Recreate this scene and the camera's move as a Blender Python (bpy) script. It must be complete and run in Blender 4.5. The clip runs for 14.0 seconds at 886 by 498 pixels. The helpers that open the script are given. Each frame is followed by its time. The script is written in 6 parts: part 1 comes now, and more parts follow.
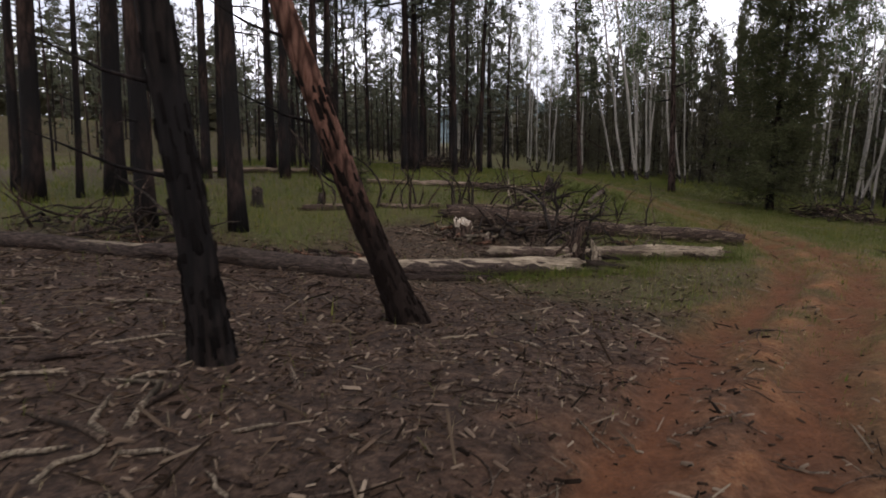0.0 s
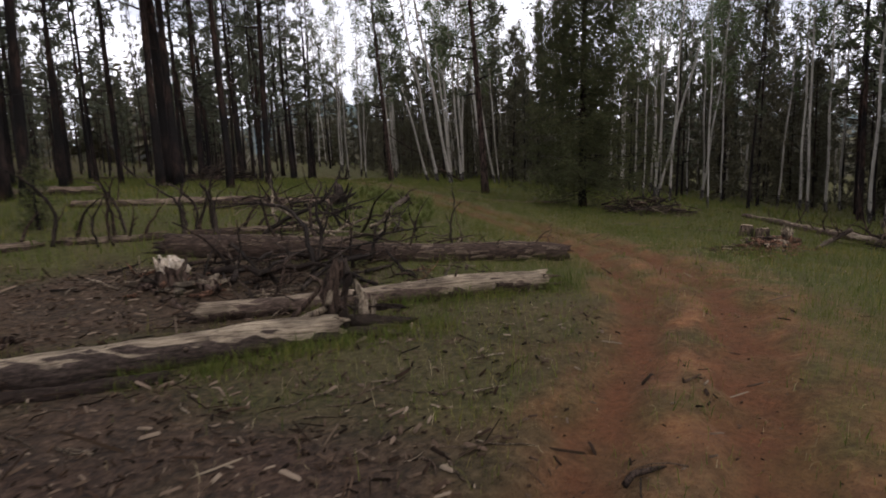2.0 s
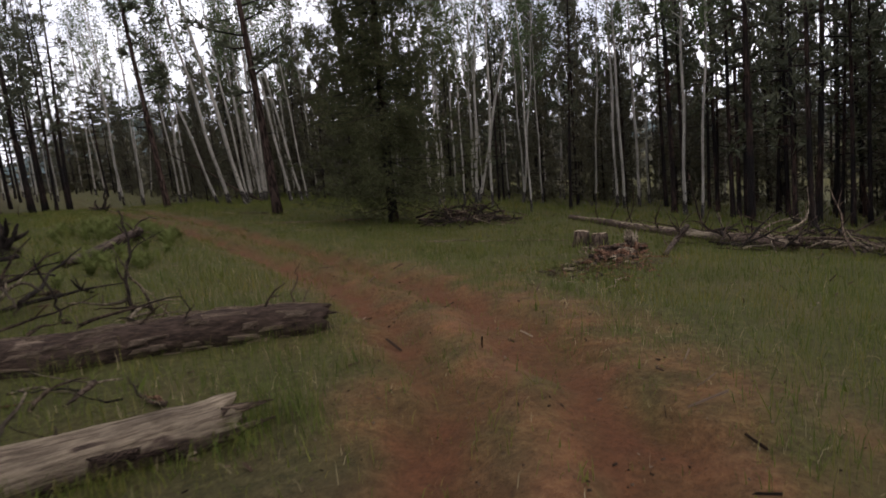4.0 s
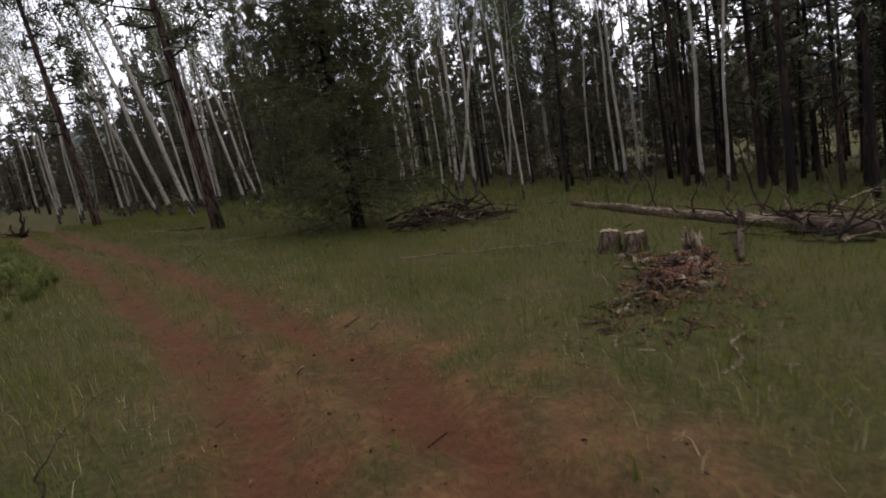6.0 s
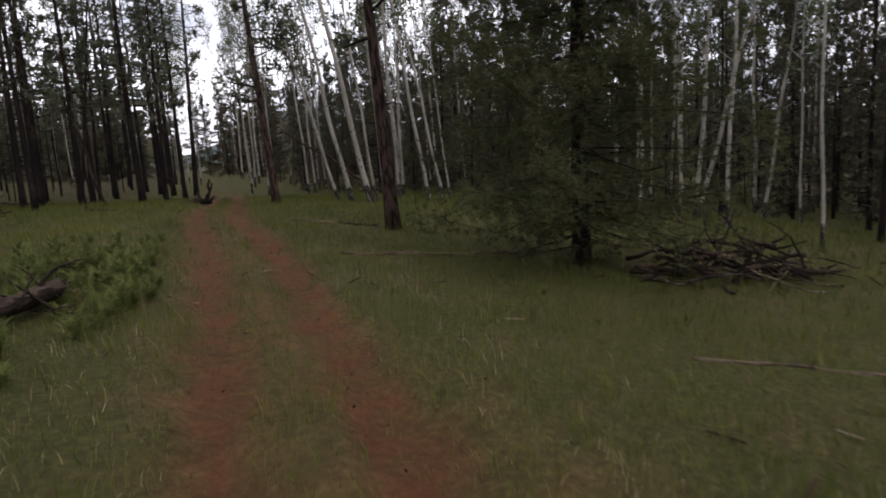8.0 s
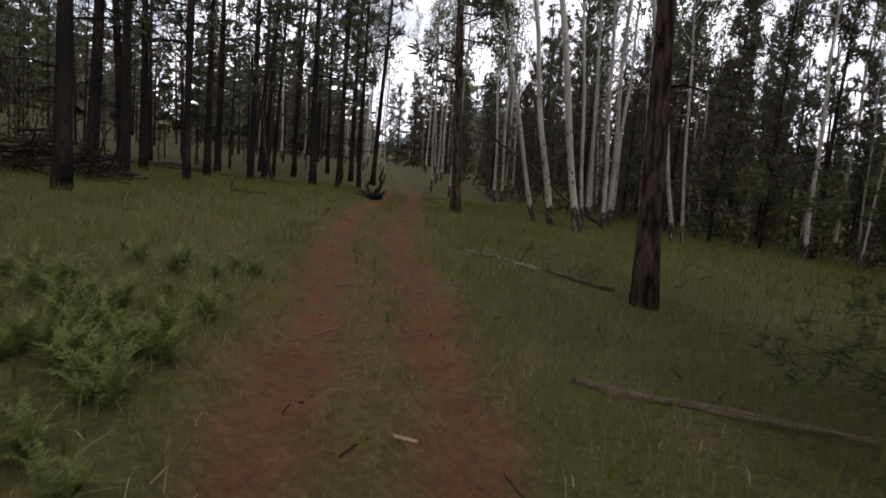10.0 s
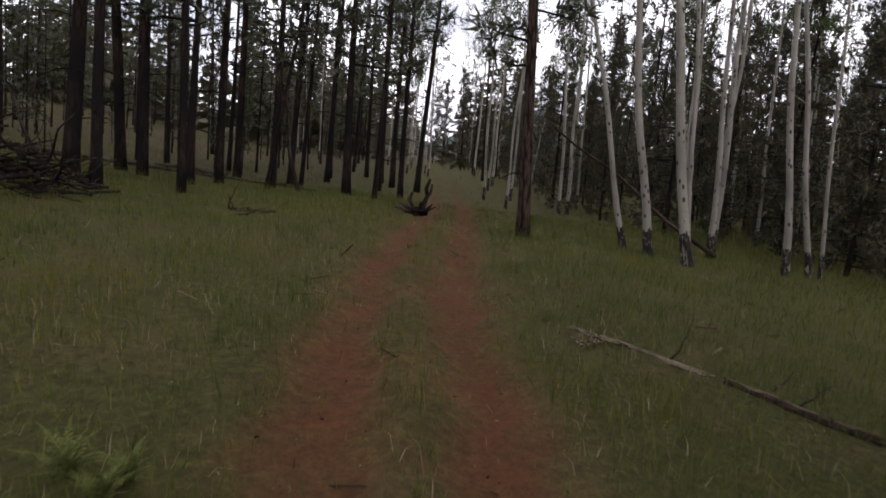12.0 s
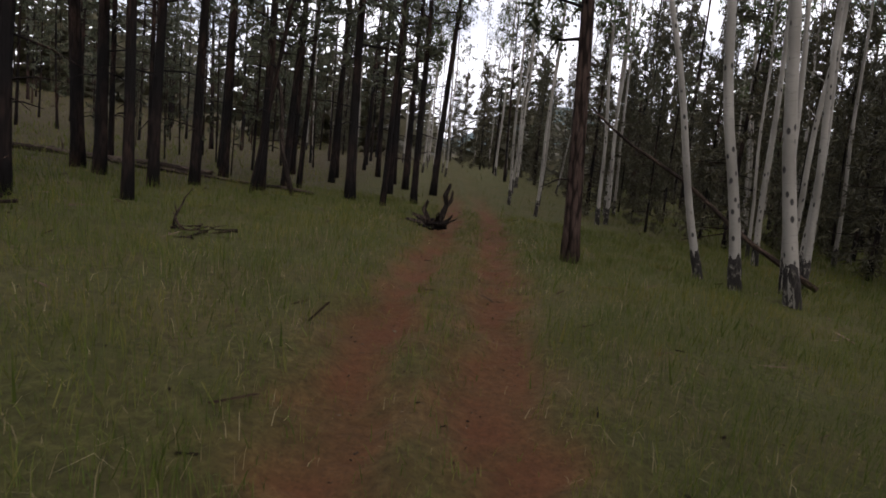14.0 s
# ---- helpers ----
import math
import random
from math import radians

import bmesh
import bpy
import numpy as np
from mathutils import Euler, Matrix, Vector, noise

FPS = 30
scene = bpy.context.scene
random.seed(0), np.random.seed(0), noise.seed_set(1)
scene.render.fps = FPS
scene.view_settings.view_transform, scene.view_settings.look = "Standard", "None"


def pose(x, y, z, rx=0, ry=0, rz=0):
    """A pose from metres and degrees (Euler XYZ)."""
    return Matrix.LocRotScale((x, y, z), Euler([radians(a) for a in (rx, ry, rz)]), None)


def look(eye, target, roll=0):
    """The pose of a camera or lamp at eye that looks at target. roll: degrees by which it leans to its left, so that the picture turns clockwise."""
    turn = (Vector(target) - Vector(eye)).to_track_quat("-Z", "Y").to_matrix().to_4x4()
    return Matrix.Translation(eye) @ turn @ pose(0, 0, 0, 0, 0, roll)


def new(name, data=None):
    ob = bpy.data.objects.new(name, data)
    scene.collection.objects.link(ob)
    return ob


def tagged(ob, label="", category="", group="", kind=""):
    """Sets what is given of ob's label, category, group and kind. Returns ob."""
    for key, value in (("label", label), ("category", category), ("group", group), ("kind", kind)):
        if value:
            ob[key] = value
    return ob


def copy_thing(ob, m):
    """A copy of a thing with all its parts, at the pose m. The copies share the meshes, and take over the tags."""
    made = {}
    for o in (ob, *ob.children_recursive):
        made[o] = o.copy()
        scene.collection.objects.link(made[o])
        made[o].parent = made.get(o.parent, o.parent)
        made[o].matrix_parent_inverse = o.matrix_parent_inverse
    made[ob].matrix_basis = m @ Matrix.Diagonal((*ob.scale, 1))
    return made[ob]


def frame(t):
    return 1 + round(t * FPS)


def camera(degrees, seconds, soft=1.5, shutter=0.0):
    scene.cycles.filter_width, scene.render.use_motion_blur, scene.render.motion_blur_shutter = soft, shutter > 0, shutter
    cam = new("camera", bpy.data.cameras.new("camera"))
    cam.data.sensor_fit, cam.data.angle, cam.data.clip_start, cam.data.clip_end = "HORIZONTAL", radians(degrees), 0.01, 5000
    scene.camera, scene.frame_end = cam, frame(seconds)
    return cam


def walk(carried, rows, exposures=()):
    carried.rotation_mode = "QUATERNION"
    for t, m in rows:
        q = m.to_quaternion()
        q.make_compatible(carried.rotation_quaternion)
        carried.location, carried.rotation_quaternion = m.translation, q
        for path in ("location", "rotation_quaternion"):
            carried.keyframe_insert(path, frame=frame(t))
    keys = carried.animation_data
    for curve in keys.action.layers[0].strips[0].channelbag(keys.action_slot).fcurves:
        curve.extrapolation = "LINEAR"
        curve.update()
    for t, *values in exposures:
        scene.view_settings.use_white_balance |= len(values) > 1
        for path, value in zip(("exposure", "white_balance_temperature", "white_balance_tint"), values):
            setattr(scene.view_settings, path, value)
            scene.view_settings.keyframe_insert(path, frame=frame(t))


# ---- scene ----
cam = camera(76.0, 14.0, soft=1.7, shutter=0.25)
PATH = [
    (0, (-0.603, -1.365, 1.935), (-0.583, 0.600, 1.563), 0.21),
    (0.5, (-0.296, -0.476, 1.904), (-0.145, 1.485, 1.538), 0.97),
    (1, (0.126, 0.576, 1.813), (0.415, 2.523, 1.459), 0.10),
    (1.5, (0.647, 1.549, 1.756), (1.086, 3.468, 1.402), -0.63),
    (2, (1.269, 2.511, 1.652), (1.860, 4.389, 1.300), -1.85),
    (2.5, (1.897, 3.407, 1.536), (2.653, 5.226, 1.189), -1.25),
    (3, (2.753, 4.381, 1.429), (3.639, 6.137, 1.067), -2.46),
    (3.5, (3.603, 5.287, 1.294), (4.607, 6.979, 0.936), -5.42),
    (4, (4.223, 5.955, 1.278), (5.322, 7.592, 0.944), -4.73),
    (4.2, (4.456, 6.201, 1.255), (5.587, 7.816, 0.917), -4.63),
    (4.5, (4.760, 6.562, 1.256), (5.932, 8.145, 0.908), -4.55),
    (5, (5.275, 7.224, 1.253), (6.486, 8.771, 0.879), -5.75),
    (5.5, (5.803, 7.960, 1.251), (7.005, 9.509, 0.856), -7.76),
    (6, (6.318, 8.808, 1.271), (7.455, 10.405, 0.874), -9.20),
    (6.3, (6.613, 9.360, 1.327), (7.685, 11.004, 0.945), -9.24),
    (6.5, (6.766, 9.730, 1.343), (7.791, 11.410, 0.983), -8.85),
    (7, (7.151, 10.721, 1.346), (8.066, 12.464, 0.994), -7.33),
    (7.5, (7.394, 11.797, 1.323), (8.156, 13.612, 0.970), -5.57),
    (8, (7.629, 13.279, 1.269), (8.258, 15.148, 0.934), -3.42),
    (8.5, (7.818, 15.034, 1.114), (8.278, 16.955, 0.803), -0.55),
    (9, (7.940, 16.455, 1.042), (8.240, 18.410, 0.747), 2.02),
    (9.2, (7.924, 16.962, 1.048), (8.161, 18.926, 0.756), 2.84),
    (9.5, (7.899, 17.722, 1.204), (8.056, 19.693, 0.906), 3.49),
    (10, (7.804, 18.825, 1.306), (7.868, 20.799, 0.991), 4.34),
    (10.5, (7.701, 19.803, 1.352), (7.716, 21.776, 1.022), 4.80),
    (11, (7.590, 20.754, 1.391), (7.579, 22.726, 1.058), 4.77),
    (11.3, (7.520, 21.353, 1.430), (7.490, 23.326, 1.103), 4.46),
    (11.5, (7.494, 21.727, 1.459), (7.448, 23.701, 1.143), 4.16),
    (12, (7.389, 22.646, 1.422), (7.305, 24.618, 1.095), 4.75),
    (12.5, (7.281, 23.555, 1.412), (7.166, 25.524, 1.078), 5.10),
    (13, (7.203, 24.380, 1.430), (7.072, 26.347, 1.091), 5.70),
    (13.5, (7.152, 25.040, 1.417), (7.017, 27.007, 1.081), 5.42),
    (14, (7.071, 25.588, 1.447), (6.935, 27.554, 1.106), 5.50),
]
EXPOSURES = [(0.0, 0.42, 6600, 18), (14.0, 0.42, 6600, 18)]
walk(cam, [(t, look(eye, target, roll)) for t, eye, target, roll in PATH], EXPOSURES)

# ---- light: a bright overcast sky over a shaded wood ----
world = bpy.data.worlds.new("overcast_sky")
scene.world = world
world.use_nodes = True
wn, wl = world.node_tree.nodes, world.node_tree.links
wn.clear()
w_out = wn.new("ShaderNodeOutputWorld")
w_bg = wn.new("ShaderNodeBackground")
w_sky = wn.new("ShaderNodeTexSky")
w_sky.sky_type, w_sky.sun_disc = "NISHITA", False
w_sky.sun_elevation, w_sky.sun_rotation = radians(50), radians(150)
w_sky.air_density, w_sky.dust_density, w_sky.ozone_density = 1.0, 4.0, 1.0
w_co = wn.new("ShaderNodeTexCoord")
w_map = wn.new("ShaderNodeMapping")
w_map.inputs["Scale"].default_value = (3.0, 3.0, 7.0)
w_noise = wn.new("ShaderNodeTexNoise")
w_noise.inputs["Scale"].default_value, w_noise.inputs["Detail"].default_value = 1.3, 6.0
w_ramp = wn.new("ShaderNodeValToRGB")
w_ramp.color_ramp.elements[0].position, w_ramp.color_ramp.elements[0].color = 0.36, (5.4, 5.8, 6.7, 1)
w_ramp.color_ramp.elements[1].position, w_ramp.color_ramp.elements[1].color = 0.58, (12.5, 12.9, 13.6, 1)
w_mix = wn.new("ShaderNodeMix")
w_mix.data_type = "RGBA"
w_mix.inputs["Factor"].default_value = 0.86
wl.new(w_co.outputs["Generated"], w_map.inputs["Vector"])
wl.new(w_map.outputs["Vector"], w_noise.inputs["Vector"])
wl.new(w_noise.outputs["Fac"], w_ramp.inputs["Fac"])
wl.new(w_sky.outputs["Color"], w_mix.inputs["A"])
wl.new(w_ramp.outputs["Color"], w_mix.inputs["B"])
wl.new(w_mix.outputs["Result"], w_bg.inputs["Color"])
w_bg.inputs["Strength"].default_value = 0.13
wl.new(w_bg.outputs["Background"], w_out.inputs["Surface"])
sun_data = bpy.data.lights.new("sun", "SUN")
sun_data.energy, sun_data.angle, sun_data.color = 0.7, radians(25), (1.0, 0.96, 0.9)
sun = new("sun", sun_data)
sun.matrix_world = look((0, 0, 60), (0.0 + 60 * math.sin(radians(150)) * -0.6, 60 * 0.45, 0))


# ---- the lie of the land ----
HUMPS = [(-1, 8, 4.5), (13, 15, 6), (3, 46, 9), (23, 24, 9), (9, 22, 5), (7, 15, 4)]
LIE = [0.2132, -0.7065, 0.0440, -0.2639, 0.0399, -0.0707, 0.0179, 0.0107, 0.0345, -0.7497, -0.3434, -0.4395, -0.0073, -0.1359, -0.1230]
TRACK = [(-6, -9), (-2.4, -4), (0.2, 0.4), (2.8, 4.3), (4.5, 6.15), (5.8, 7.6), (6.65, 8.8), (7.4, 10.7), (7.82, 13.0),
         (7.88, 16.2), (7.8, 18.2), (7.64, 20.5), (7.52, 22.5), (7.25, 25.2), (6.95, 27.3), (6.78, 29.2), (6.76, 31.5), (6.8, 35), (6.75, 40),
         (6.3, 47), (5.4, 57), (3.8, 73), (2, 100)]


def smooth(e0, e1, v):
    k = np.clip((v - e0) / (e1 - e0), 0, 1)
    return k * k * (3 - 2 * k)


def land(x, y):
    """Height of the smooth land at x, y (numbers or arrays)."""
    x, y = np.asarray(x, float), np.asarray(y, float)
    a, b = np.tanh((x - 5) / 35) * 35, np.tanh((y - 18) / 40) * 40
    terms = [1, a / 10, b / 10, a * a / 100, a * b / 100, b * b / 100, b ** 3 / 1000, a * b * b / 1000, a * a * b / 1000]
    terms += [np.exp(-((x - cx) ** 2 + (y - cy) ** 2) / (2 * s * s)) for cx, cy, s in HUMPS]
    rise = 4.0 * smooth(7, 42, -x) * smooth(33, 52, y)
    return rise + sum(k * v for k, v in zip(LIE, terms))


def track_frame(x, y):
    """Signed distance from the track's middle (right: plus) and the way along it."""
    x, y = np.asarray(x, float), np.asarray(y, float)
    best, side, along, run = np.full(x.shape, 1e9), np.zeros(x.shape), np.zeros(x.shape), 0.0
    for (x0, y0), (x1, y1) in zip(TRACK, TRACK[1:]):
        dx, dy = x1 - x0, y1 - y0
        n = math.hypot(dx, dy)
        k = np.clip(((x - x0) * dx + (y - y0) * dy) / (n * n), 0, 1)
        ex, ey = x - x0 - k * dx, y - y0 - k * dy
        d = np.hypot(ex, ey)
        near = d < best
        best = np.where(near, d, best)
        side = np.where(near, np.sign(ex * dy - ey * dx) * d, side)
        along = np.where(near, run + k * n, along)
        run += n
    return side, along


def waves(x, y, s, seed=0):
    """A cheap, soft field of bumps, about -1 to 1, with a size of s metres."""
    r = np.random.RandomState(seed)
    out = 0
    for k in range(6):
        a, f, p = r.uniform(0, 2 * math.pi), r.uniform(0.6, 1.7) / s, r.uniform(0, 6.28)
        out = out + np.sin((x * math.cos(a) + y * math.sin(a)) * f * 2 * math.pi + p + 1.3 * np.sin((x * math.sin(a) - y * math.cos(a)) * f * 4 + k))
    return out / 4.0


def dirt_at(x, y):
    """How bare and red the track is there, 0 to 1, and how deep its rut."""
    side, along = track_frame(x, y)
    w = waves(x, y, 1.3, 3) * 0.14 + waves(x, y, 0.5, 4) * 0.07
    early = 1 - smooth(24, 33, along)
    rut = np.maximum(np.exp(-((side + 0.52 + w) / 0.30) ** 4), np.exp(-((side - 0.52 + w) / 0.33) ** 4))
    wide = np.exp(-(np.abs(side - 0.3) / (1.35 + 2.2 * w)) ** 4)
    worn = np.clip(0.86 + 0.3 * waves(x, y, 1.1, 8) + 0.25 * waves(x, y, 0.35, 9), 0.35, 1)
    bare = np.maximum(rut * worn * (1 - 0.9 * smooth(55, 66, along)), early * wide * np.clip(0.62 + 0.45 * waves(x, y, 1.0, 5) + 0.25 * waves(x, y, 0.4, 10), 0, 0.95))
    mid = np.exp(-(side / 1.0) ** 4) * 0.45 * (1 - smooth(52, 62, along))
    return np.clip(np.maximum(bare, mid * (1 + waves(x, y, 0.7, 6)) * 0.6), 0, 1), rut


def litter_at(x, y):
    """Bare wood litter of the felling place, and floor browned for shade under the back pines, 0 to 1."""
    d = np.hypot((x + 4.2) / 1.25, (y - 3.4))
    w = waves(x, y, 2.2, 7) * 0.7
    a = 1 - smooth(4.6, 7.4, d + w)
    b = (1 - smooth(1.2, 2.6, np.hypot((x + 0.1) / 1.5, y - 10.7) + w * 0.6)) * 0.9
    c = (1 - smooth(0.4, 1.3, np.hypot((x - 12.3) / 1.3, y - 12.6) + w * 0.4)) * 0.5
    thin = 0.42 * (1 - smooth(0.8, 3.0, np.hypot((x - 3.4) / 1.3, y - 7.7) + w * 0.5))
    wood = (1 - smooth(-9, -3, x + w)) * smooth(13, 18, y + w) * (1 - smooth(26, 33, y))
    # brown needle floor of the pine slope, also darkening it in place of crown shade
    duff_shade = 0.5 * smooth(35, 41, y + w) * (1 - smooth(-1.0, 3.5, x + w))
    return np.clip(np.maximum(np.maximum(np.maximum(a, b), np.maximum(thin, duff_shade)), np.maximum(c, 0.6 * wood)), 0, 1)


def ground_z(x, y):
    """Height of the built ground, bumps and ruts included."""
    dirt, rut = dirt_at(x, y)
    return land(x, y) - 0.13 * rut + 0.02 * waves(x, y, 1.6, 1) * (1 - 0.5 * dirt) + 0.008 * waves(x, y, 0.45, 2)


def gz(x, y):
    return float(ground_z(np.array([x]), np.array([y]))[0])


# ---- materials ----
def material(name, rough=0.9, spec=0.3):
    m = bpy.data.materials.new(name)
    m.use_nodes = True
    b = m.node_tree.nodes["Principled BSDF"]
    b.inputs["Roughness"].default_value = rough
    b.inputs["Specular IOR Level"].default_value = spec
    return m, m.node_tree.nodes, m.node_tree.links, b


def tex(nodes, links, kind, scale, vector=None, **extra):
    n = nodes.new("ShaderNodeTex" + kind)
    n.inputs["Scale"].default_value = scale
    for k, v in extra.items():
        n.inputs[k].default_value = v
    if vector is not None:
        links.new(vector, n.inputs["Vector"])
    return n


def mapped(nodes, links, scale, source="Object"):
    c = nodes.new("ShaderNodeTexCoord")
    m = nodes.new("ShaderNodeMapping")
    m.inputs["Scale"].default_value = scale
    links.new(c.outputs[source], m.inputs["Vector"])
    return m.outputs["Vector"]


def ramp(nodes, links, fac, stops):
    r = nodes.new("ShaderNodeValToRGB")
    e = r.color_ramp.elements
    while len(e) < len(stops):
        e.new(0.5)
    for el, (p, c) in zip(e, stops):
        el.position, el.color = p, (*c, 1)
    links.new(fac, r.inputs["Fac"])
    return r.outputs["Color"]


def blend(nodes, links, fac, a, b, mode="MIX"):
    m = nodes.new("ShaderNodeMix")
    m.data_type, m.blend_type = "RGBA", mode
    for sock, v in ((m.inputs["Factor"], fac), (m.inputs["A"], a), (m.inputs["B"], b)):
        if isinstance(v, (int, float)):
            sock.default_value = v
        elif isinstance(v, tuple):
            sock.default_value = (*v, 1)
        else:
            links.new(v, sock)
    return m.outputs["Result"]


def relief(nodes, links, bsdf, height, strength=0.5, distance=0.02):
    b = nodes.new("ShaderNodeBump")
    b.inputs["Strength"].default_value, b.inputs["Distance"].default_value = strength, distance
    links.new(height, b.inputs["Height"])
    links.new(b.outputs["Normal"], bsdf.inputs["Normal"])


def attribute(nodes, name):
    a = nodes.new("ShaderNodeAttribute")
    a.attribute_name = name
    return a.outputs["Fac"]


def ground_material():
    m, n, l, b = material("forest_floor", 0.95, 0.15)
    v = mapped(n, l, (1, 1, 1))
    big = tex(n, l, "Noise", 0.9, v, Detail=5.0).outputs["Fac"]
    fine = tex(n, l, "Noise", 14, v, Detail=8.0, Roughness=0.7).outputs["Fac"]
    grit = tex(n, l, "Voronoi", 34, v).outputs["Distance"]
    sod = ramp(n, l, fine, [(0.3, (0.022, 0.022, 0.006)), (0.55, (0.05, 0.049, 0.013)), (0.75, (0.092, 0.083, 0.027))])
    straw = ramp(n, l, fine, [(0.3, (0.03, 0.024, 0.009)), (0.7, (0.1, 0.078, 0.031))])
    turf = blend(n, l, ramp(n, l, big, [(0.48, (0, 0, 0)), (0.68, (0.75, 0.75, 0.75))]), sod, straw)
    litter = ramp(n, l, fine, [(0.32, (0.008, 0.005, 0.0035)), (0.5, (0.038, 0.023, 0.015)), (0.68, (0.088, 0.058, 0.039))])
    clay = ramp(n, l, fine, [(0.25, (0.056, 0.022, 0.009)), (0.5, (0.122, 0.054, 0.024)), (0.75, (0.2, 0.105, 0.05))])
    clay = blend(n, l, ramp(n, l, big, [(0.4, (0, 0, 0)), (0.65, (0.5, 0.5, 0.5))]), clay, (0.15, 0.072, 0.033))
    furrow = tex(n, l, "Noise", 2.6, v, Detail=6.0, Roughness=0.6).outputs["Fac"]
    clay = blend(n, l, 0.75, clay, ramp(n, l, furrow, [(0.36, (0.42, 0.40, 0.38)), (0.5, (0.85, 0.85, 0.85)), (0.66, (1.35, 1.3, 1.2))]), "MULTIPLY")
    clay = blend(n, l, attribute(n, "rut"), clay, blend(n, l, fine, (0.025, 0.009, 0.004), (0.125, 0.047, 0.018)))
    litter = blend(n, l, 0.6, litter, ramp(n, l, furrow, [(0.38, (0.45, 0.45, 0.45)), (0.62, (1.15, 1.1, 1.05))]), "MULTIPLY")
    c = blend(n, l, attribute(n, "litter"), turf, litter)
    c = blend(n, l, attribute(n, "dirt"), c, clay)
    c = blend(n, l, 0.35, c, ramp(n, l, grit, [(0.1, (0.25, 0.25, 0.25)), (0.5, (1, 1, 1))]), "MULTIPLY")
    l.new(c, b.inputs["Base Color"])
    relief(n, l, b, fine, 1.0, 0.05)
    return m


def bark_material(name, dark, mid, light, char=0.0, stretch=5.0, grain=3.0, spec=0.2):
    """Furrowed plates along the stem; char: how much of it is burnt black."""
    m, n, l, b = material(name, 0.92, spec)
    v = mapped(n, l, (stretch, stretch, 1.0))
    plates = tex(n, l, "Voronoi", grain, v).outputs["Distance"]
    fine = tex(n, l, "Noise", 22, mapped(n, l, (1, 1, 0.25)), Detail=8.0, Roughness=0.7).outputs["Fac"]
    big = tex(n, l, "Noise", 1.3, mapped(n, l, (1, 1, 0.5)), Detail=3.0).outputs["Fac"]
    c = ramp(n, l, plates, [(0.05, mid), (0.35, light), (0.7, dark)])
    c = blend(n, l, 0.6, c, ramp(n, l, fine, [(0.3, (0.3, 0.3, 0.3)), (0.7, (1, 1, 1))]), "MULTIPLY")
    if char:
        k = ramp(n, l, big, [(max(0.0, 0.62 - 0.5 * char), (1, 1, 1)), (min(1.0, 0.9 - 0.4 * char), (0, 0, 0))])
        c = blend(n, l, k, c, (0.012, 0.0105, 0.010))
    l.new(c, b.inputs["Base Color"])
    add = n.new("ShaderNodeMath")
    add.operation = "SUBTRACT"
    l.new(fine, add.inputs[0])
    l.new(plates, add.inputs[1])
    relief(n, l, b, add.outputs["Value"], 0.9, 0.04)
    return m


def leaning_pine_bark():
    """Burnt black low down and up one flank, red-brown flaking plates above."""
    m, n, l, b = material("scorched_red_bark", 0.95, 0.05)
    v = mapped(n, l, (6, 6, 1.1))
    plates = tex(n, l, "Voronoi", 2.6, v).outputs["Distance"]
    fine = tex(n, l, "Noise", 24, mapped(n, l, (1, 1, 0.2)), Detail=8.0, Roughness=0.72).outputs["Fac"]
    red = ramp(n, l, plates, [(0.05, (0.12, 0.055, 0.036)), (0.35, (0.185, 0.095, 0.066)), (0.75, (0.035, 0.017, 0.012))])
    red = blend(n, l, 0.65, red, ramp(n, l, fine, [(0.3, (0.3, 0.3, 0.3)), (0.7, (1, 1, 1))]), "MULTIPLY")
    sep = n.new("ShaderNodeSeparateXYZ")
    l.new(mapped(n, l, (1, 1, 1)), sep.inputs["Vector"])
    wob = tex(n, l, "Noise", 3.2, mapped(n, l, (1.6, 1.6, 0.35)), Detail=7.0, Roughness=0.65).outputs["Fac"]
    h = n.new("ShaderNodeMath")
    h.operation = "MULTIPLY_ADD"
    l.new(wob, h.inputs[0])
    h.inputs[1].default_value = 3.4
    l.new(sep.outputs["Z"], h.inputs[2])
    mr = n.new("ShaderNodeMapRange")
    mr.inputs["From Min"].default_value, mr.inputs["From Max"].default_value = 2.9, 4.3
    l.new(h.outputs["Value"], mr.inputs["Value"])
    inv = n.new("ShaderNodeMath")
    inv.operation = "SUBTRACT"
    inv.inputs[0].default_value = 1.0
    l.new(mr.outputs["Result"], inv.inputs[1])
    c = blend(n, l, inv.outputs["Value"], red, (0.016, 0.011, 0.009))
    l.new(c, b.inputs["Base Color"])
    add = n.new("ShaderNodeMath")
    add.operation = "SUBTRACT"
    l.new(fine, add.inputs[0])
    l.new(plates, add.inputs[1])
    relief(n, l, b, add.outputs["Value"], 1.0, 0.05)
    return m


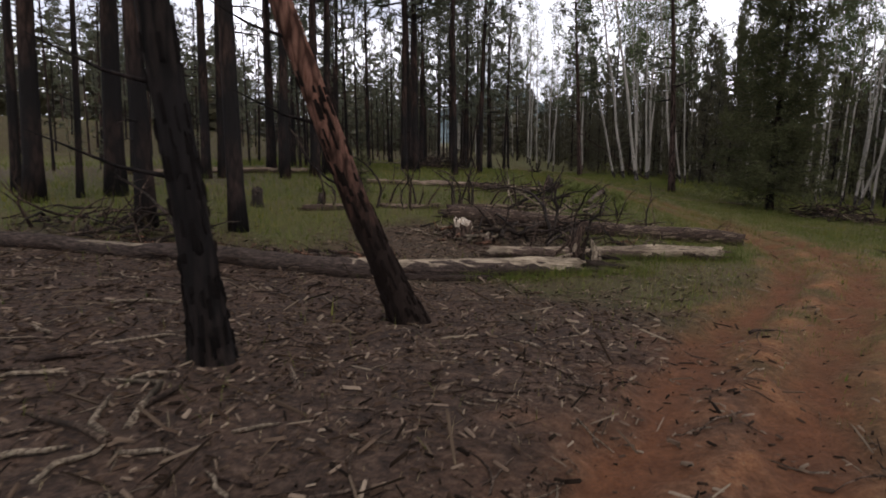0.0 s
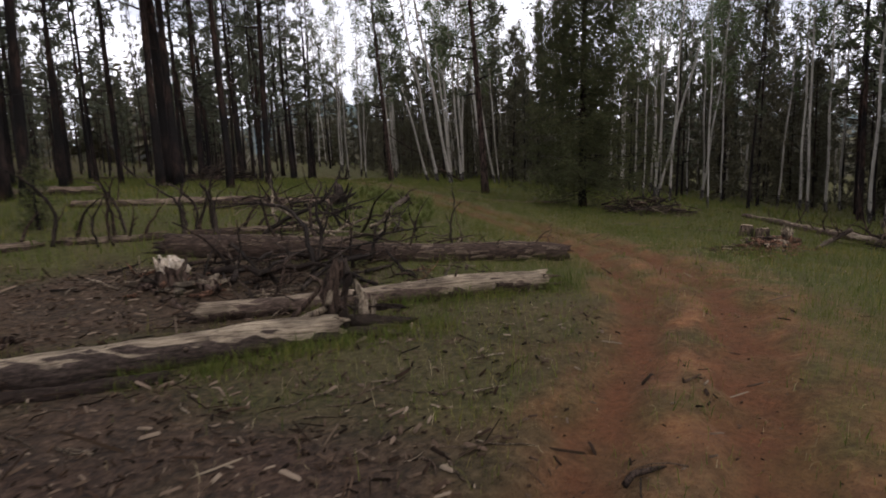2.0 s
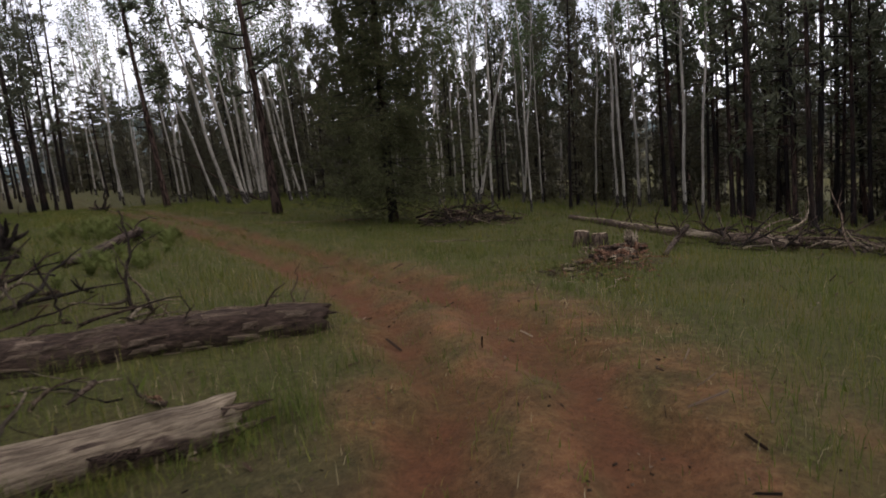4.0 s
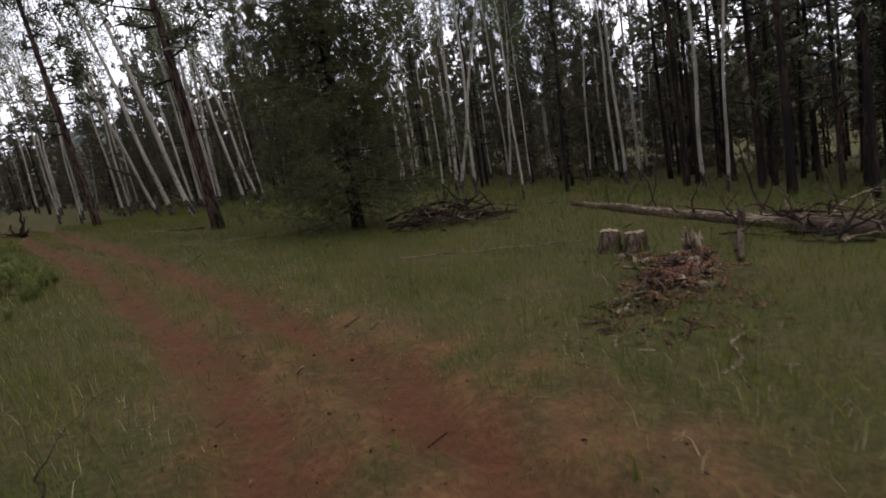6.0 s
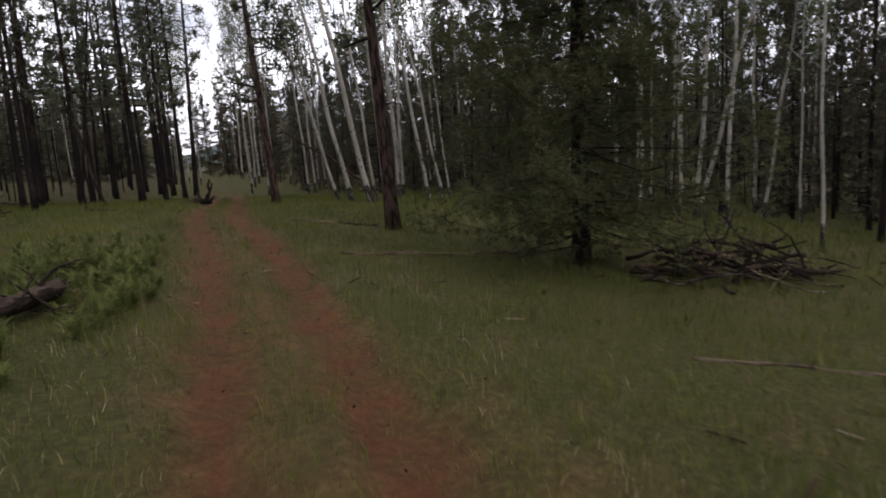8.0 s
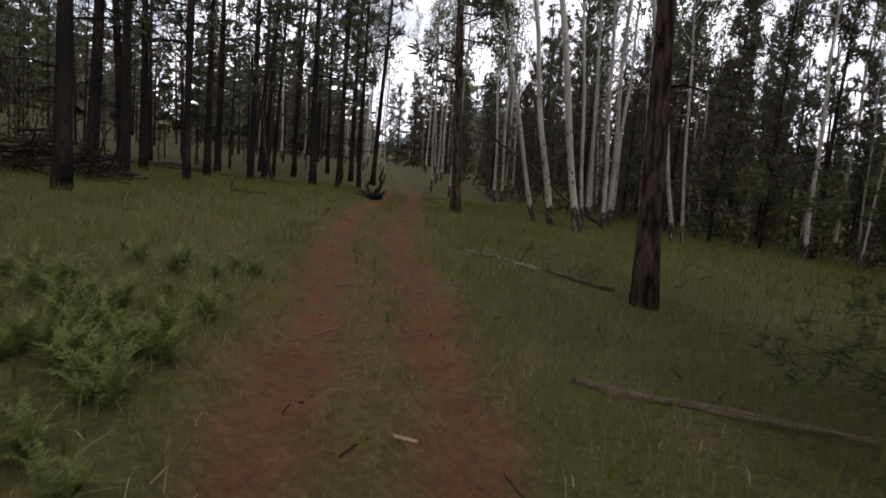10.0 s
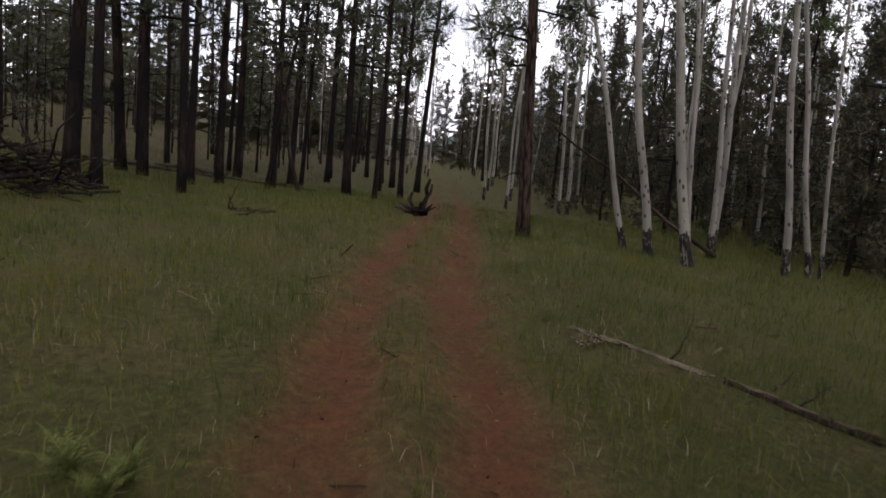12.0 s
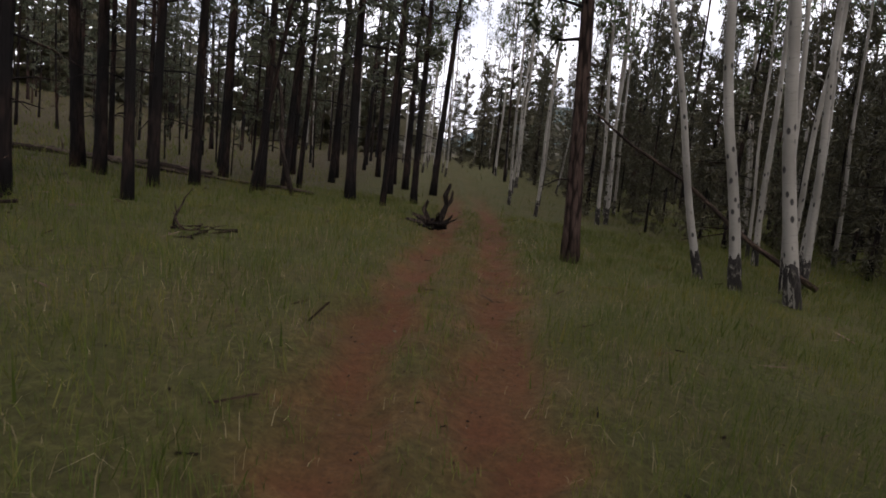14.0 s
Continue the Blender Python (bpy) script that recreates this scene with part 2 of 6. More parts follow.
def aspen_material():
    m, n, l, b = material("aspen_bark", 0.75, 0.3)
    big = tex(n, l, "Noise", 1.1, mapped(n, l, (1, 1, 0.6)), Detail=4.0).outputs["Fac"]
    c = ramp(n, l, big, [(0.3, (0.135, 0.122, 0.102)), (0.5, (0.22, 0.202, 0.17)), (0.7, (0.315, 0.292, 0.25))])
    eyes = tex(n, l, "Voronoi", 2.6, mapped(n, l, (2.2, 2.2, 1.5)), Randomness=1.0).outputs["Distance"]
    c = blend(n, l, ramp(n, l, eyes, [(0.16, (1, 1, 1)), (0.25, (0, 0, 0))]), c, (0.025, 0.022, 0.02))
    bands = tex(n, l, "Noise", 9, mapped(n, l, (0.6, 0.6, 5)), Detail=3.0).outputs["Fac"]
    c = blend(n, l, ramp(n, l, bands, [(0.58, (0, 0, 0)), (0.72, (0.55, 0.55, 0.55))]), c, (0.12, 0.115, 0.10))
    l.new(c, b.inputs["Base Color"])
    relief(n, l, b, bands, 0.3, 0.01)
    return m


def aspen_foot_material():
    m, n, l, b = material("aspen_foot_bark", 0.9, 0.2)
    v = mapped(n, l, (1, 1, 0.6))
    scab = tex(n, l, "Noise", 11, v, Detail=5.0, Roughness=0.65).outputs["Fac"]
    c = ramp(n, l, scab, [(0.48, (0.018, 0.015, 0.013)), (0.56, (0.045, 0.04, 0.033)), (0.64, (0.19, 0.175, 0.145))])
    l.new(c, b.inputs["Base Color"])
    relief(n, l, b, scab, 0.9, 0.04)
    return m


def dead_wood(name, pale, mid, dark, char=0.0):
    """Weathered, split wood with the grain along local z."""
    m, n, l, b = material(name, 0.95, 0.06)
    grain = tex(n, l, "Noise", 5, mapped(n, l, (6, 6, 0.45)), Detail=9.0, Roughness=0.75).outputs["Fac"]
    patch = tex(n, l, "Noise", 1.4, mapped(n, l, (1.4, 1.4, 0.7)), Detail=4.0).outputs["Fac"]
    c = ramp(n, l, grain, [(0.36, tuple(0.5 * q for q in dark)), (0.43, dark), (0.52, mid), (0.62, pale)])
    c = blend(n, l, ramp(n, l, patch, [(0.52 - 0.25 * char, (0, 0, 0)), (0.66 - 0.2 * char, (1, 1, 1))]), c, blend(n, l, grain, (0.012, 0.011, 0.01), tuple(0.5 * q for q in mid)))
    tint = n.new("ShaderNodeObjectInfo")
    c = blend(n, l, 0.5, c, ramp(n, l, tint.outputs["Random"], [(0.0, (0.62, 0.6, 0.58)), (1.0, (1.0, 0.98, 0.95))]), "MULTIPLY")
    l.new(c, b.inputs["Base Color"])
    relief(n, l, b, grain, 1.0, 0.045)
    return m


def leaf_material(name, tones, rough=0.6, passing=0.25, vary=0.6, spec=0.25, patches=False):
    """Foliage: its tone changes from piece to piece; some light passes through."""
    m, n, l, b = material(name, rough, spec)
    g = n.new("ShaderNodeNewGeometry")
    stops = [(i / (len(tones) - 1), t) for i, t in enumerate(tones)]
    c = ramp(n, l, g.outputs["Random Per Island"], stops)
    o = n.new("ShaderNodeObjectInfo")
    c = blend(n, l, vary, c, ramp(n, l, o.outputs["Random"], [(0.0, (0.55, 0.6, 0.55)), (1.0, (1.0, 1.0, 1.0))]), "MULTIPLY")
    if patches:
        where = tex(n, l, "Noise", 0.55, mapped(n, l, (1, 1, 0.2)), Detail=5.0, Roughness=0.6).outputs["Fac"]
        c = blend(n, l, 0.85, c, ramp(n, l, where, [(0.34, (0.62, 0.70, 0.62)), (0.5, (0.96, 0.98, 0.9)), (0.64, (1.28, 1.08, 0.98))]), "MULTIPLY")
    l.new(c, b.inputs["Base Color"])
    if passing:
        t = n.new("ShaderNodeBsdfTranslucent")
        l.new(c, t.inputs["Color"])
        mix = n.new("ShaderNodeMixShader")
        mix.inputs["Fac"].default_value = passing
        l.new(b.outputs["BSDF"], mix.inputs[1])
        l.new(t.outputs["BSDF"], mix.inputs[2])
        l.new(mix.outputs["Shader"], n["Material Output"].inputs["Surface"])
    return m


def log_material(name, pale, mid, dark, bark_mid, bark_dark):
    """A dead log: split bare wood where the bark has gone, dark furrowed bark where it clings (attribute bark)."""
    m, n, l, b = material(name, 0.95, 0.06)
    v = mapped(n, l, (1, 1, 1))
    grain = tex(n, l, "Noise", 6, mapped(n, l, (7, 7, 0.4)), Detail=9.0, Roughness=0.75).outputs["Fac"]
    patch = tex(n, l, "Noise", 2.2, mapped(n, l, (1.6, 1.6, 0.8)), Detail=6.0, Roughness=0.65).outputs["Fac"]
    fine = tex(n, l, "Noise", 26, mapped(n, l, (1, 1, 0.35)), Detail=8.0, Roughness=0.7).outputs["Fac"]
    wood = ramp(n, l, grain, [(0.34, dark), (0.45, mid), (0.58, pale)])
    wood = blend(n, l, 0.75, wood, ramp(n, l, patch, [(0.38, (0.25, 0.22, 0.2)), (0.5, (0.8, 0.76, 0.72)), (0.6, (1.2, 1.16, 1.08))]), "MULTIPLY")
    rind = ramp(n, l, fine, [(0.32, bark_dark), (0.55, bark_mid), (0.72, tuple(2.1 * q for q in bark_mid))])
    edge = n.new("ShaderNodeMath")
    edge.operation = "MULTIPLY_ADD"
    l.new(patch, edge.inputs[0])
    edge.inputs[1].default_value = 1.3
    l.new(attribute(n, "bark"), edge.inputs[2])
    step = n.new("ShaderNodeMapRange")
    step.inputs["From Min"].default_value, step.inputs["From Max"].default_value = 1.02, 1.16
    l.new(edge.outputs["Value"], step.inputs["Value"])
    k = step.outputs["Result"]
    l.new(blend(n, l, k, wood, rind), b.inputs["Base Color"])
    relief(n, l, b, blend(n, l, k, grain, fine), 1.0, 0.05)
    return m


MAT = {
    "loose_bark": bark_material("loose_bark", (0.014, 0.009, 0.007), (0.05, 0.033, 0.025), (0.095, 0.066, 0.05), 0.0, spec=0.05),
    "tan_log": log_material("bare_tan_log", (0.32, 0.27, 0.2), (0.185, 0.15, 0.11), (0.053, 0.041, 0.03), (0.05, 0.037, 0.03), (0.01, 0.008, 0.007)),
    "worn_log": log_material("worn_grey_log", (0.275, 0.228, 0.17), (0.162, 0.13, 0.095), (0.052, 0.038, 0.029), (0.078, 0.055, 0.042), (0.016, 0.012, 0.010)),
    "rough_log": log_material("rough_grey_log", (0.21, 0.165, 0.125), (0.12, 0.09, 0.068), (0.043, 0.031, 0.024), (0.048, 0.033, 0.025), (0.010, 0.007, 0.006)),
    "black_log": log_material("charred_log", (0.12, 0.095, 0.075), (0.06, 0.046, 0.038), (0.018, 0.014, 0.012), (0.027, 0.019, 0.015), (0.007, 0.005, 0.004)),
    "ground": ground_material(),
    "pine_bark": bark_material("pine_bark", (0.021, 0.012, 0.009), (0.06, 0.034, 0.025), (0.105, 0.063, 0.047), 0.35, spec=0.05),
    "burnt_bark": bark_material("burnt_bark", (0.004, 0.0036, 0.0033), (0.011, 0.009, 0.0082), (0.026, 0.019, 0.016), 0.6, 6.0, 2.4, 0.04),
    "red_rot": dead_wood("red_rotten_wood", (0.25, 0.142, 0.088), (0.135, 0.072, 0.045), (0.035, 0.02, 0.014), 0.1),
    "brown_bark": bark_material("brown_bark", (0.017, 0.0115, 0.0095), (0.045, 0.0295, 0.0235), (0.08, 0.054, 0.043), 0.0, spec=0.05),
    "red_bark": leaning_pine_bark(),
    "aspen": aspen_material(),
    "aspen_foot": aspen_foot_material(),
    "pale_log": dead_wood("pale_dead_wood", (0.36, 0.3, 0.22), (0.21, 0.168, 0.12), (0.07, 0.052, 0.04), 0.25),
    "grey_log": dead_wood("brown_dead_wood", (0.2, 0.15, 0.11), (0.1, 0.072, 0.053), (0.03, 0.021, 0.016), 0.3),
    "charred_log": dead_wood("charred_dead_wood", (0.125, 0.098, 0.078), (0.055, 0.042, 0.034), (0.014, 0.011, 0.0095), 0.5),
    "white_wood": dead_wood("fresh_splintered_wood", (0.62, 0.56, 0.47), (0.48, 0.41, 0.32), (0.24, 0.19, 0.14), 0.0),
    "branch": dead_wood("dead_branch_wood", (0.12, 0.086, 0.066), (0.055, 0.037, 0.028), (0.018, 0.013, 0.010), 0.35),
    "chips": leaf_material("wood_chips", [(0.0072, 0.0048, 0.0034), (0.0132, 0.0084, 0.0055), (0.0204, 0.0126, 0.0084), (0.0312, 0.0192, 0.0126), (0.0456, 0.0288, 0.0192), (0.0600, 0.0396, 0.0264), (0.0840, 0.0576, 0.0396), (0.1200, 0.0864, 0.0612), (0.1800, 0.1380, 0.0996)], 0.95, 0.0, 0.6, 0.06),
    "pine": leaf_material("pine_needles", [(0.034, 0.040, 0.021), (0.054, 0.060, 0.031), (0.082, 0.085, 0.044)], 0.55, 0.12),
    "spruce": leaf_material("spruce_needles", [(0.038, 0.036, 0.019), (0.060, 0.054, 0.028), (0.092, 0.080, 0.043)], 0.55, 0.15),
    "near_spruce": leaf_material("soft_spruce_needles", [(0.032, 0.038, 0.016), (0.050, 0.057, 0.025), (0.078, 0.084, 0.038), (0.085, 0.074, 0.04)], 0.8, 0.2, 0.0, 0.06),
    "aspen_leaf": leaf_material("aspen_leaves", [(0.040, 0.060, 0.020), (0.063, 0.088, 0.030), (0.095, 0.122, 0.045)], 0.5, 0.35),
    "grass": leaf_material("meadow_grass", [(0.042, 0.061, 0.012), (0.065, 0.087, 0.015), (0.095, 0.108, 0.023), (0.132, 0.119, 0.037)], 0.7, 0.35, 0.0, 0.15, True),
    "dry_grass": leaf_material("dry_grass", [(0.13, 0.10, 0.052), (0.21, 0.168, 0.09), (0.31, 0.26, 0.155)], 0.7, 0.25, 0.0),
    "herb": leaf_material("herb_leaves", [(0.070, 0.086, 0.022), (0.105, 0.124, 0.036), (0.15, 0.165, 0.062)], 0.8, 0.35, 0.2, 0.06),
    "cut_wood": dead_wood("weathered_cut_wood", (0.46, 0.39, 0.30), (0.36, 0.29, 0.215), (0.2, 0.155, 0.115), 0.0),
}


# ---- building ----
def mesh_of(name, verts, faces, mats, smooth_shade=True, index=None):
    """A mesh from arrays; faces all of one size, or a list."""
    me = bpy.data.meshes.new(name)
    verts = np.asarray(verts, np.float32)
    if isinstance(faces, np.ndarray):
        k, c = faces.shape
        me.vertices.add(len(verts))
        me.vertices.foreach_set("co", verts.ravel())
        me.loops.add(k * c)
        me.loops.foreach_set("vertex_index", faces.astype(np.int32).ravel())
        me.polygons.add(k)
        me.polygons.foreach_set("loop_start", np.arange(0, k * c, c, dtype=np.int32))
        me.polygons.foreach_set("loop_total", np.full(k, c, np.int32))
        me.update(calc_edges=True)
    else:
        me.from_pydata([tuple(map(float, v)) for v in verts], [], [tuple(map(int, f)) for f in faces])
    for mt in (mats if isinstance(mats, (list, tuple)) else [mats]):
        me.materials.append(mt)
    if smooth_shade:
        me.polygons.foreach_set("use_smooth", np.ones(len(me.polygons), bool))
    if index is not None:
        me.polygons.foreach_set("material_index", np.asarray(index, np.int32))
    me.validate()
    me.update()
    return me


def part_of(name, me, parent, label="", m=None, kind=""):
    ob = new(name, me)
    ob.parent = parent
    if m is not None:
        ob.matrix_basis = m
    if label:
        ob["label"] = label
    if kind:
        ob["kind"] = kind
    return ob


def thing(name, m, label, category, group="", kind=""):
    ob = new(name)
    ob.empty_display_size = 0.3
    ob.matrix_basis = m
    return tagged(ob, label, category, group, kind)


def tube(points, radii, sides=8, rough=0.0, rng=None, cap=True, jag=0.0):
    """A bent, tapering, uneven stem through the points; returns verts and a face list."""
    P = [Vector(p) for p in points]
    V, F = [], []
    up = Vector((0.31, 0.2, 0.93))
    phase = [rng.uniform(0, 6.28) for _ in range(3)] if rng else [0, 0, 0]
    last = len(P) - 1
    for i, p in enumerate(P):
        d = (P[min(i + 1, last)] - P[max(i - 1, 0)]).normalized()
        if abs(d.dot(up)) > 0.95:
            up = Vector((0.9, 0.3, 0.2))
        a = d.cross(up).normalized()
        b = d.cross(a).normalized()
        for k in range(sides):
            w = 2 * math.pi * k / sides
            r = radii[i] * (1 + rough * (math.sin(3 * w + phase[0] + i * 0.7) * 0.5 + math.sin(5 * w + phase[1] - i * 0.9) * 0.3 + (rng.uniform(-0.5, 0.5) if rng else 0)))
            q = p + (a * math.cos(w) + b * math.sin(w)) * r
            if jag and i in (0, last):
                q += d * (rng.uniform(-jag, jag))
            V.append(q)
    for i in range(last):
        for k in range(sides):
            k2 = (k + 1) % sides
            F.append((i * sides + k, i * sides + k2, (i + 1) * sides + k2, (i + 1) * sides + k))
    if cap:
        V.append(P[0] - (P[1] - P[0]).normalized() * (-0.25 * radii[0]))
        V.append(P[-1] + (P[-2] - P[-1]).normalized() * (0.25 * radii[-1]))
        n = len(V)
        for k in range(sides):
            F.append(((k + 1) % sides, k, n - 2))
            F.append((last * sides + k, last * sides + (k + 1) % sides, n - 1))
    return V, F


def join(pieces):
    V, F = [], []
    for v, f in pieces:
        o = len(V)
        V.extend(v)
        F.extend(tuple(i + o for i in q) for q in f)
    return V, F


def sprays(centres, heads, count, length, width, rng, spread=1.0, lift=0.0):
    """Bunches of narrow triangles round each centre, opening along its heading."""
    n = len(centres)
    C = np.repeat(np.asarray(centres, float), count, 0)
    Hd = np.repeat(np.asarray(heads, float), count, 0)
    d = rng.normal(size=(n * count, 3)) * spread + Hd
    d[:, 2] += lift
    d /= np.linalg.norm(d, axis=1)[:, None] + 1e-9
    ln = length * rng.uniform(0.6, 1.25, (n * count, 1))
    s = np.cross(d, rng.normal(size=(n * count, 3)))
    s /= np.linalg.norm(s, axis=1)[:, None] + 1e-9
    w = width * rng.uniform(0.6, 1.4, (n * count, 1))
    V = np.stack([C - s * w * 0.5 + d * ln * 0.12, C + s * w * 0.5 + d * ln * 0.12, C + d * ln], 1).reshape(-1, 3)
    return V, np.arange(len(V)).reshape(-1, 3)


def leaves(centres, size, rng, flat=0.4):
    """Single leaves as small pointed quads, hung at random."""
    n = len(centres)
    C = np.asarray(centres, float)
    a = rng.normal(size=(n, 3))
    a[:, 2] = a[:, 2] * flat - 0.2
    a /= np.linalg.norm(a, axis=1)[:, None]
    b = np.cross(a, rng.normal(size=(n, 3)))
    b /= np.linalg.norm(b, axis=1)[:, None] + 1e-9
    s = size * rng.uniform(0.6, 1.3, (n, 1))
    V = np.stack([C, C + a * s * 0.5 + b * s * 0.42, C + a * s, C + a * s * 0.5 - b * s * 0.42], 1).reshape(-1, 3)
    return V, np.arange(len(V)).reshape(-1, 4)


# ---- ground ----
def spread(lo, hi, step, far):
    """Even steps from lo to hi, growing ones out to far on both sides."""
    mid = list(np.arange(lo, hi + 1e-6, step))
    out, d = [], step
    v = hi
    while v < far:
        d *= 1.16
        v += d
        out.append(v)
    low, d, v = [], step, lo
    while v > -far:
        d *= 1.16
        v -= d
        low.append(v)
    return np.array(low[::-1] + mid + out)


def build_ground():
    xs, ys = spread(-8, 16, 0.18, 1500), spread(-2, 42, 0.18, 1500)
    X, Y = np.meshgrid(xs, ys)
    Z = ground_z(X, Y)
    nx, ny = len(xs), len(ys)
    i = np.arange(nx * ny).reshape(ny, nx)
    F = np.stack([i[:-1, :-1], i[:-1, 1:], i[1:, 1:], i[1:, :-1]], -1).reshape(-1, 4)
    me = mesh_of("ground", np.stack([X, Y, Z], -1).reshape(-1, 3), F, MAT["ground"])
    near = (np.hypot(X - 5, Y - 18) < 90)
    for key, field in (("dirt", dirt_at(X, Y)[0] * near), ("litter", litter_at(X, Y)), ("rut", dirt_at(X, Y)[1] * near * 0.85)):
        a = me.attributes.new(key, "FLOAT", "POINT")
        a.data.foreach_set("value", field.astype(np.float32).ravel())
    tagged(new("ground", me), "forest floor of grass, wood litter and two red clay wheel ruts", "ground", kind="structure")


build_ground()


# ---- trees ----
def stem_points(h, rng, bend, steps=12):
    px, py = rng.uniform(0, 6.28), rng.uniform(0, 6.28)
    return [(bend * math.sin(1.1 * z / h * 3 + px) * z / h - bend * math.sin(px) * 0, bend * math.sin(0.9 * z / h * 3 + py) * z / h, z)
            for z in (h * (k / steps) ** 1.25 for k in range(steps + 1))]


def stem_at(P, z):
    for a, b in zip(P, P[1:]):
        if z <= b[2]:
            k = (z - a[2]) / max(1e-6, b[2] - a[2])
            return Vector(a).lerp(Vector(b), k)
    return Vector(P[-1])


def trunk_radii(P, h, d, flare=0.35, tip=0.12):
    return [0.5 * d * ((1 - p[2] / h) * (1 - tip) + tip) * (1 + flare * math.exp(-p[2] / 0.35)) for p in P]


def pine(seed, h, d, crown_from, bark, label, tufts=9, sides=9, least=4, bunch=8, needle=0.38, thick=0.078):
    """A long-needled pine: bare lower stem with dead snags, open clumped crown."""
    rng, nr = random.Random(seed), np.random.RandomState(seed)
    t = thing("pine_tree", Matrix(), label, "tree", "pines of the wood")
    P = stem_points(h, rng, 0.22)
    R = trunk_radii(P, h, d)
    V, F = tube([(p[0], p[1], p[2] - (0.25 if k == 0 else 0)) for k, p in enumerate(P)], R, sides, 0.06, rng)
    part_of("trunk", mesh_of("pine_trunk", V, F, MAT[bark]), t)
    limbs, cents, heads = [], [], []
    for k in range(rng.randint(5, 9)):
        z = rng.uniform(0.08, crown_from + 0.05) * h
        a, L = rng.uniform(0, 6.28), rng.uniform(0.3, 1.5)
        p = stem_at(P, z)
        q = p + Vector((math.cos(a), math.sin(a), rng.uniform(-0.35, 0.3))) * L
        limbs.append(tube([p, p.lerp(q, 0.5) + Vector((0, 0, 0.06)), q], [0.022, 0.014, 0.005], 4, cap=False))
    z = crown_from * h
    while z < h * 0.985:
        u = (z / h - crown_from) / (1 - crown_from)
        L = (0.5 + 1.35 * math.sin(math.pi * min(1, 0.25 + u * 0.78))) * rng.uniform(0.45, 1.05) * h / 15
        a = rng.uniform(0, 6.28)
        p = stem_at(P, z)
        o = Vector((math.cos(a), math.sin(a), 0))
        rise = rng.uniform(-0.1, 0.35) + 0.3 * u
        q1 = p + o * L * 0.55 + Vector((0, 0, rise * L * 0.3))
        q2 = p + o * L + Vector((rng.uniform(-0.2, 0.2), rng.uniform(-0.2, 0.2), rise * L * 0.9))
        limbs.append(tube([p, q1, q2], [0.035 * (1.2 - u), 0.022 * (1.2 - u), 0.006], 4, cap=False))
        for j in range(max(least, int(tufts * L))):
            k = rng.uniform(0.35, 1.0)
            c = p.lerp(q1, k * 2) if k < 0.5 else q1.lerp(q2, k * 2 - 1)
            side = o.cross(Vector((0, 0, 1))) * rng.uniform(-0.45, 0.45) * L * (1.1 - k * 0.5)
            c = c + side + Vector((0, 0, rng.uniform(-0.05, 0.22)))
            cents.append(c)
            heads.append((o + side * 0.6).normalized() * 0.7)
        z += h * rng.uniform(0.015, 0.032)
    V, F = join(limbs)
    part_of("branchwork", mesh_of("pine_limbs", V, F, MAT["pine_bark"]), t, kind="stuff")
    V, F = sprays(cents, heads, bunch, needle * h / 15, thick, nr, 0.85, 0.3)
    part_of("crown", mesh_of("pine_crown", V, F, MAT["pine"], False), t, "dark green clumped needles", kind="stuff")
    return t


